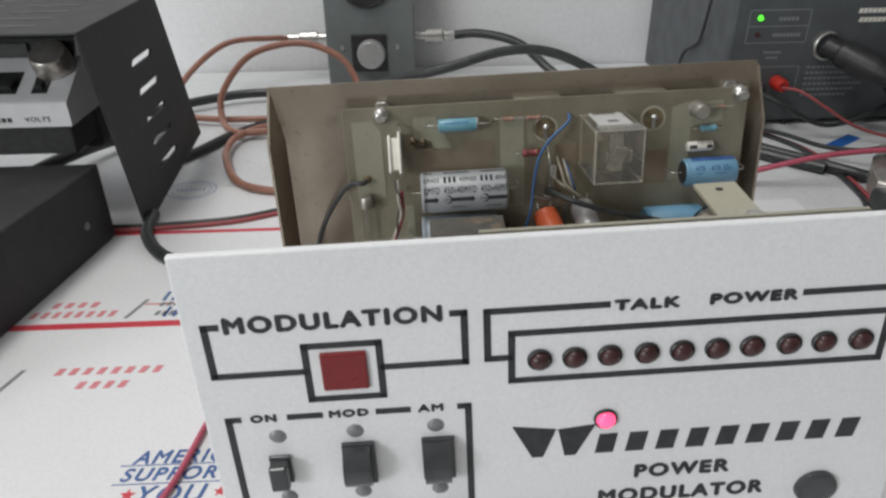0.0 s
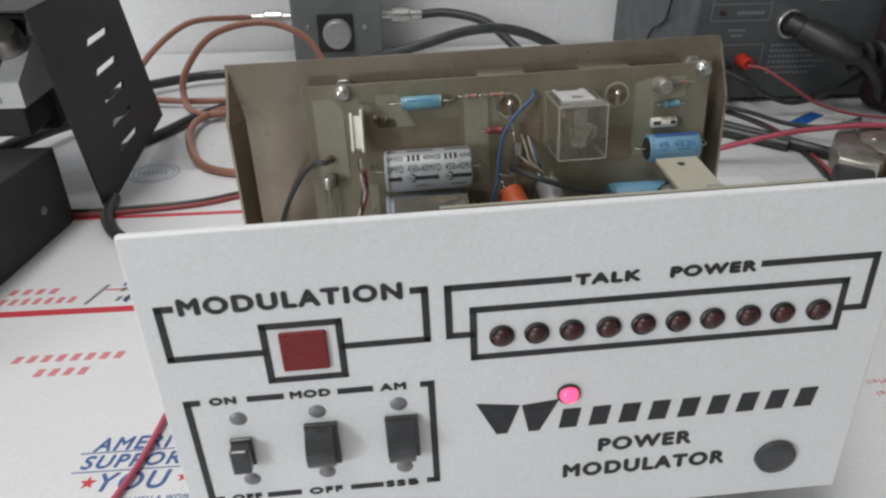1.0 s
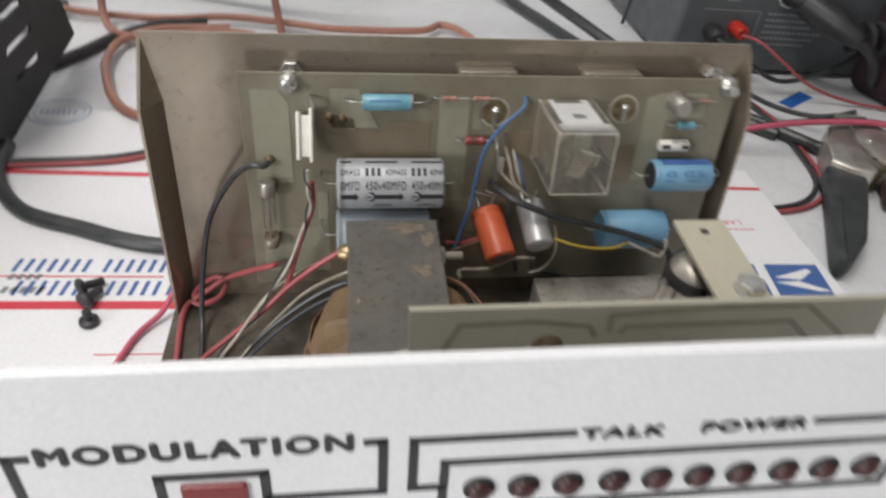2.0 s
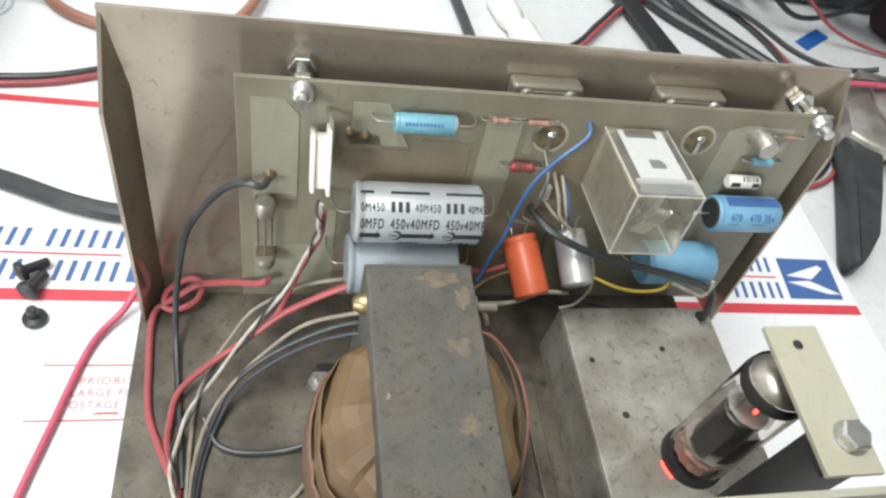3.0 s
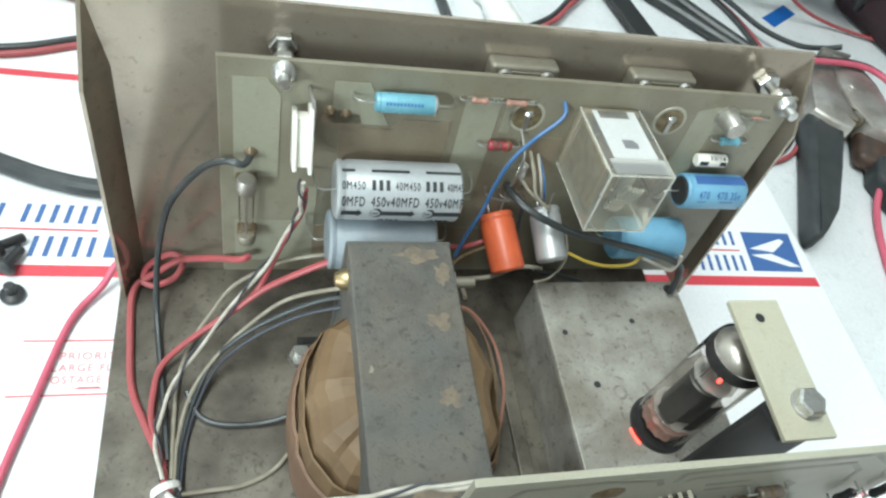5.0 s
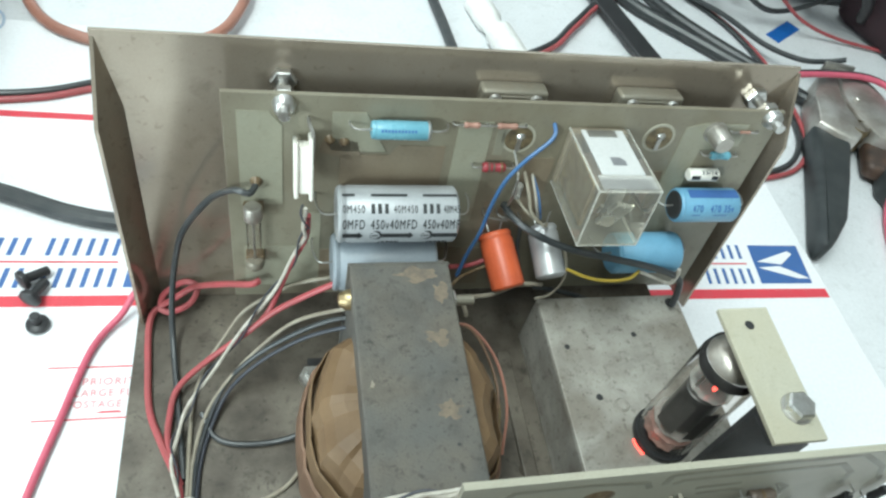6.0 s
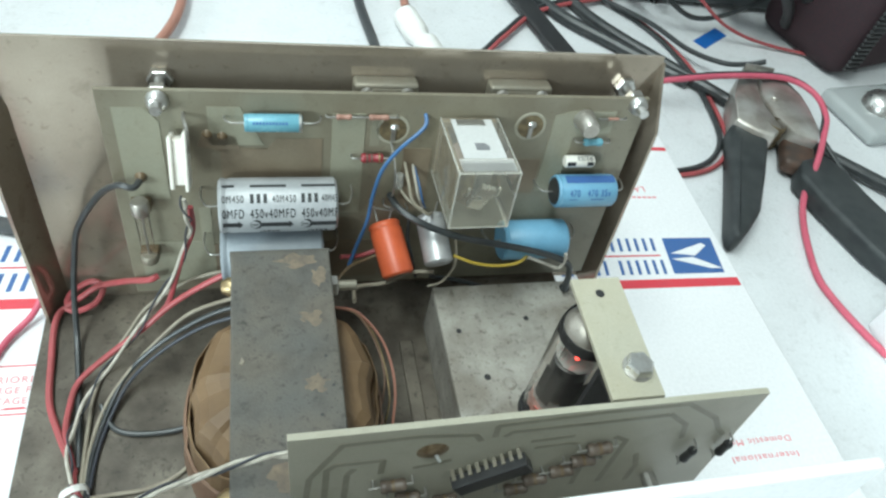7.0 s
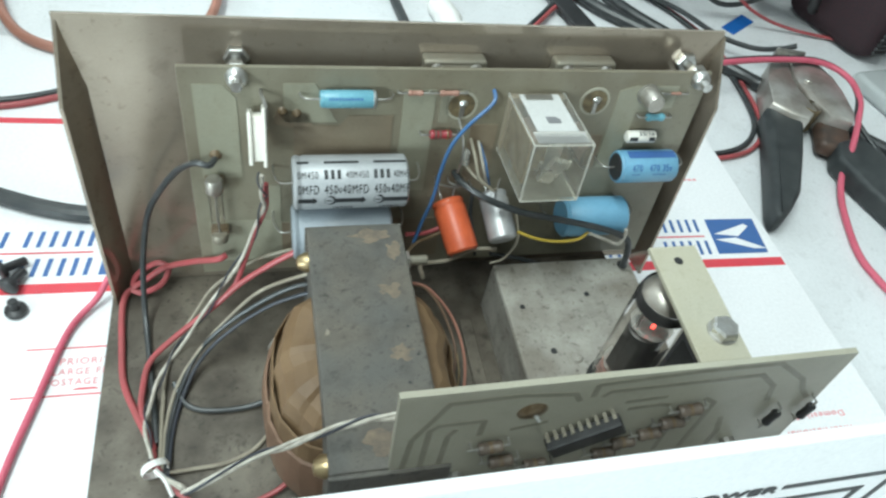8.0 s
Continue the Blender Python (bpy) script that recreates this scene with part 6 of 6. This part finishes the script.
# right-hand pair to the crocodile clamp
CP = [(0.330, 0.490), (0.3640, 0.4354), (0.3840, 0.3960), (0.3915, 0.360), (0.3910, 0.331), (0.3855, 0.2900), (0.3765, 0.268), (0.3592, 0.2515), (0.3350, 0.2435), (0.300, 0.2415), (0.240, 0.2430)]
cable("red_wire", [(x + 0.002, y - 0.002, -0.002) for x, y in CP], 0.0016, "wire_red", "red wire of a pair looping beside the chassis", "wire")
cable("black_wire", [(x - 0.002, y + 0.0015, -0.002) for x, y in CP], 0.0018, "wire_black", "black wire of a pair looping beside the chassis", "wire")
LOOP = [(0.300, 0.318, 0.004), (0.355, 0.311, 0.020), (0.4015, 0.315, 0.0225), (0.4389, 0.3143, 0.0225), (0.4536, 0.300, 0.0215), (0.4500, 0.278, 0.020), (0.4378, 0.259, 0.018), (0.4230, 0.238, 0.012)]
cable("red_lead", LOOP + [(0.4090, 0.220, 0.003), (0.4000, 0.203, -0.001), (0.3913, 0.182, -0.002), (0.3844, 0.161, -0.002), (0.3841, 0.146, -0.002), (0.390, 0.120, -0.002), (0.410, 0.060, -0.002), (0.440, -0.040, -0.002)], 0.0020, "lead_red", "pinkish red test lead looping over the clamp", "wire")
cable("black_lead", [(x + 0.0012, y + 0.0034, z - 0.0006) for x, y, z in LOOP[:-1]] + [(0.4420, 0.255, 0.012), (0.4520, 0.225, 0.004), (0.470, 0.180, 0.0)], 0.0017, "wire_black", "black lead running beside the red one over the clamp", "wire")
cable("black_lead", [(0.345, 0.450, 0.000), (0.3764, 0.4074, 0.004), (0.3931, 0.370, 0.006), (0.4118, 0.3500, 0.009), (0.428, 0.343, 0.014), (0.436, 0.338, 0.020)], 0.0019, "wire_black", "black test lead gripped in the clamp", "wire")

# crocodile clamp
clamp = thing("crocodile_clamp", "steel spring clamp with black rubber grips lying on the bench", "clamp", pose(0, 0, -0.004))


def bent_jaw(outline, z0, z1, name, label):
    """A pressed half of the clamp: a flat top with turned-down rims."""
    n = len(outline)
    cx, cy = sum(q[0] for q in outline) / n, sum(q[1] for q in outline) / n
    bm = bmesh.new()
    rings = []
    for s, z in ((0.97, z0), (1.0, z0), (1.0, z1 - 0.002), (0.965, z1 - 0.0005), (0.90, z1), (0.60, z1 + 0.0012)):
        rings.append([bm.verts.new((cx + (x - cx) * s, cy + (y - cy) * s, z)) for x, y in outline])
    for p, q in zip(rings, rings[1:]):
        for k in range(n):
            bm.faces.new((p[k], p[(k + 1) % n], q[(k + 1) % n], q[k]))
    bm.faces.new(rings[-1])
    part(name, bm, "clamp_steel", clamp, label, True)


bent_jaw([(0.382, 0.276), (0.3935, 0.303), (0.406, 0.322), (0.418, 0.333), (0.4275, 0.334), (0.420, 0.318), (0.414, 0.303), (0.4115, 0.286), (0.4120, 0.268), (0.4020, 0.260), (0.391, 0.266)], 0.004, 0.020, "jaw", "bright pressed-steel jaw running into a grip")
bent_jaw([(0.4275, 0.334), (0.4438, 0.3252), (0.4475, 0.305), (0.4450, 0.287), (0.4385, 0.264), (0.4320, 0.2553), (0.4180, 0.262), (0.4130, 0.280), (0.4150, 0.304)], 0.006, 0.022, "jaw", "stained pressed-steel jaw")
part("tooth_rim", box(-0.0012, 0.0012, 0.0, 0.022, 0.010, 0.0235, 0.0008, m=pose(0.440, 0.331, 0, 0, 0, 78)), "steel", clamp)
part("spring", lathe([(0.006, 0), (0.007, 0.003), (0.006, 0.006), (0.007, 0.009), (0.006, 0.012), (0.007, 0.015), (0.006, 0.018)], pose(0.410, 0.272, 0.003), 20), "brass_dark", clamp, "rusty coil spring at the pivot", True)


def grip(outline, tall):
    bm = plate(outline, tall, pose(0, 0, 0.0005))
    bmesh.ops.bevel(bm, geom=bm.edges[:], offset=0.0036, segments=3, affect="EDGES", profile=0.5)
    part("grip", bm, "rubber", clamp, "black rubber grip", True)


grip([(0.371, 0.258), (0.379, 0.276), (0.388, 0.282), (0.398, 0.276), (0.402, 0.262), (0.383, 0.232), (0.361, 0.199), (0.346, 0.185), (0.337, 0.178), (0.332, 0.179), (0.335, 0.189), (0.351, 0.219)], 0.0150)
grip([(0.4375, 0.250), (0.4450, 0.232), (0.4500, 0.190), (0.4450, 0.150), (0.4320, 0.144), (0.4200, 0.168), (0.4110, 0.205), (0.4070, 0.230), (0.4160, 0.244)], 0.0150)
part("spring_arm", box(-0.0110, 0.0110, -0.0150, 0.0150, 0.003, 0.0140, 0.004, None, 3, pose(0.4210, 0.2520, 0, 0, 0, -28)), "rust_dark", clamp, "rust-stained dark inner arm", True)
part("hinge_pin", rod((0.420, 0.296, 0.004), (0.420, 0.296, 0.0245), 0.0026, 0.0006, 14), "clamp_steel", clamp)

# dark grey power supply
psu = thing("power_supply", "dark grey bench power supply with sockets and a lit green lamp", "power supply")
part("body", box(0.338, 0.640, 0.450, 0.670, 0.000, 0.190, 0.003), "ps_case", psu)
for x in (0.36, 0.61):
    part("foot", rod((x, 0.475, -0.004), (x, 0.475, 0.0005), 0.008, 0.001, 16), "black", psu)
    part("foot", rod((x, 0.640, -0.004), (x, 0.640, 0.0005), 0.008, 0.001, 16), "black", psu)
PSF = Matrix.Translation((0, 0.450, 0)) @ UPRIGHT
bm = line([(0.352, 0.0710), (0.352, 0.0985), (0.405, 0.0985), (0.405, 0.0710), (0.352, 0.0710)], 0.0007, bmesh.new(), PSF)
bm = line([(0.352, 0.0850), (0.405, 0.0850)], 0.0007, bm, PSF)
bm = line([(0.356, 0.0500), (0.405, 0.0500), (0.405, 0.0300)], 0.0007, bm, PSF)
part("printed_frame", bm, "grey_print", psu)
bm = bars(5, 0.378, 0.396, 0.0895, 0.0925, 0, 0.7, PSF)
bm = bars(8, 0.375, 0.400, 0.0760, 0.0790, 0, 0.7, PSF, bm)
bm = bars(6, 0.370, 0.386, 0.0615, 0.0638, 0, 0.7, PSF, bm)
bm = bars(4, 0.373, 0.384, 0.0570, 0.0592, 0, 0.7, PSF, bm)
for k in range(6):
    bm = bars(12 - k % 3, 0.412, 0.466 - 0.006 * (k % 3), 0.0480 - 0.0050 * k, 0.0498 - 0.0050 * k, 0, 0.7, PSF, bm)
tagged(part("fine_print", bm, "grey_print", psu), kind="stuff")
bm = bars(7, 0.446, 0.474, 0.0945, 0.0985, 0.001, 0.8, PSF)
bm = bars(6, 0.448, 0.472, 0.0870, 0.0910, 0.001, 0.8, PSF, bm)
tagged(part("fine_print", bm, "ceramic", psu), kind="stuff")
for z, m_, lb in ((0.0920, "green_on", "lit green lamp"), (0.0780, "led", "unlit red lamp")):
    part("lamp", lathe([(0, 0.003), (0.0018, 0.0025), (0.0025, 0.0)], along((0.3615, 0.450, z), (0.3615, 0, z)), 16), m_, psu, lb, True)
part("socket_ring", lathe([(0.0125, 0), (0.0125, 0.004), (0.0110, 0.005), (0.0095, 0.004), (0.0090, 0.0)], along((0.4240, 0.450, 0.0680), (0.4240, 0, 0.0680)), 28), "chrome", psu, "chrome ring of a round socket", True)
pl = thing("power_plug", "black plug with coiled cord in the power supply's socket", "plug")
part("body", lathe([(0.0085, 0), (0.0085, 0.012), (0.0115, 0.014), (0.0115, 0.040), (0.0080, 0.060), (0.0050, 0.066), (0, 0.066)], along((0.4240, 0.4470, 0.0680), (0.4600, 0.4000, 0.0500)), 24), "black", pl, "", True)
part("cord", tube([(0.4580, 0.4020, 0.0505), (0.4720, 0.3950, 0.0420), (0.4860, 0.3980, 0.0280), (0.5000, 0.4080, 0.0120), (0.5300, 0.4200, 0.0040), (0.6200, 0.4200, 0.0040)], 0.0042, 12), "black", pl)
coil_pts = []
for k in range(150):
    t = k / 149
    c = Vector((0.462 + 0.16 * t, 0.418 - 0.030 * t, 0.046 - 0.030 * t + 0.006 * math.sin(6.2 * t)))
    a = k * 0.62
    coil_pts.append(c + Vector((0.0, 0.0115 * math.cos(a), 0.0115 * math.sin(a))))
tagged(part("coiled_cord", tube(coil_pts, 0.0026, 8, steps=2), "black"), "black coiled microphone cord beside the power supply", "cord")
jk = part("red_plug", lathe([(0.0052, 0), (0.0060, 0.002), (0.0060, 0.014), (0.0046, 0.017), (0.0020, 0.017), (0.0020, 0.012), (0, 0.012)], along((0.3860, 0.4500, 0.0370), (0.3840, 0.3, 0.0350)), 20), "jack_red", None, "", True)
tagged(jk, "red banana plug in the power supply", "plug")
jb = part("black_plug", lathe([(0.0060, 0), (0.0068, 0.002), (0.0068, 0.016), (0.0050, 0.019), (0, 0.019)], along((0.3660, 0.4500, 0.0330), (0.3640, 0.3, 0.0310)), 20), "black", None, "", True)
tagged(jb, "black banana plug in the power supply", "plug")
cable("red_wire", [(0.3855, 0.4330, 0.0360), (0.395, 0.420, 0.036), (0.412, 0.408, 0.026), (0.440, 0.400, 0.010), (0.480, 0.395, 0.0), (0.540, 0.380, -0.001)], 0.0013, "wire_red", "red wire dropping from the banana plug", "wire")
cable("black_wire", [(0.3650, 0.4330, 0.0320), (0.380, 0.415, 0.026), (0.420, 0.412, 0.008), (0.470, 0.420, 0.020), (0.520, 0.436, 0.050)], 0.0020, "wire_black", "black wire dropping from the banana plug", "wire")
cable("hanging_wire", [(0.333, 0.480, 0.160), (0.331, 0.485, 0.110), (0.333, 0.500, 0.070), (0.336, 0.520, 0.055), (0.333, 0.540, 0.040), (0.330, 0.545, 0.0)], 0.0016, "wire_black", "thin black wire hanging down the power supply's side", "wire")
part_b = part("loose_bit", lathe([(0, 0), (0.003, 0), (0.0035, 0.003), (0.002, 0.005), (0, 0.005)], pose(0.405, 0.455, -0.004), 10), "black")
tagged(part_b, "tiny black bit lying on the bench", "debris")

# dark padded pouch with ribbed edging, clear blister and a white carton
pouch = thing("pouch", "dark maroon-black padded pouch with ribbed edging", "pouch", pose(0.585, 0.420, -0.004, 0, 0, 18))
bm = box(-0.085, 0.085, -0.045, 0.045, 0.0, 0.150, 0.016, None, 4)
part("body", bm, "pouch", pouch, "", True)
for k in range(34):
    z = 0.014 + 0.0037 * k
    part("rib", rod((-0.083, -0.0465, z), (-0.070, -0.0490, z), 0.0016, 0.0004, 8), "black", pouch)
blister = thing("plastic_blister", "clear grey plastic tray with round domes", "tray", pose(0.555, 0.312, -0.004, 0, 0, 10))
part("base", box(-0.060, 0.060, -0.028, 0.028, 0.0, 0.012, 0.004, None, 3), "blister", blister, "", True)
for x in (-0.030, 0.002, 0.034):
    part("dome", lathe([(0.014, 0.0), (0.0135, 0.005), (0.0105, 0.009), (0.006, 0.0115), (0, 0.0125)], pose(x, 0.0, 0.012), 22), "chrome", blister, "", True)
carton = thing("carton", "white cardboard carton standing on the bench", "carton", pose(0.440, 0.062, -0.004, 0, 0, -12))
part("body", box(-0.055, 0.055, -0.10, 0.055, 0.0, 0.020, 0.001), "card", carton)
part("seam", box(-0.0552, 0.0552, -0.005, -0.003, 0.0202, 0.0206), "grey_print", carton)
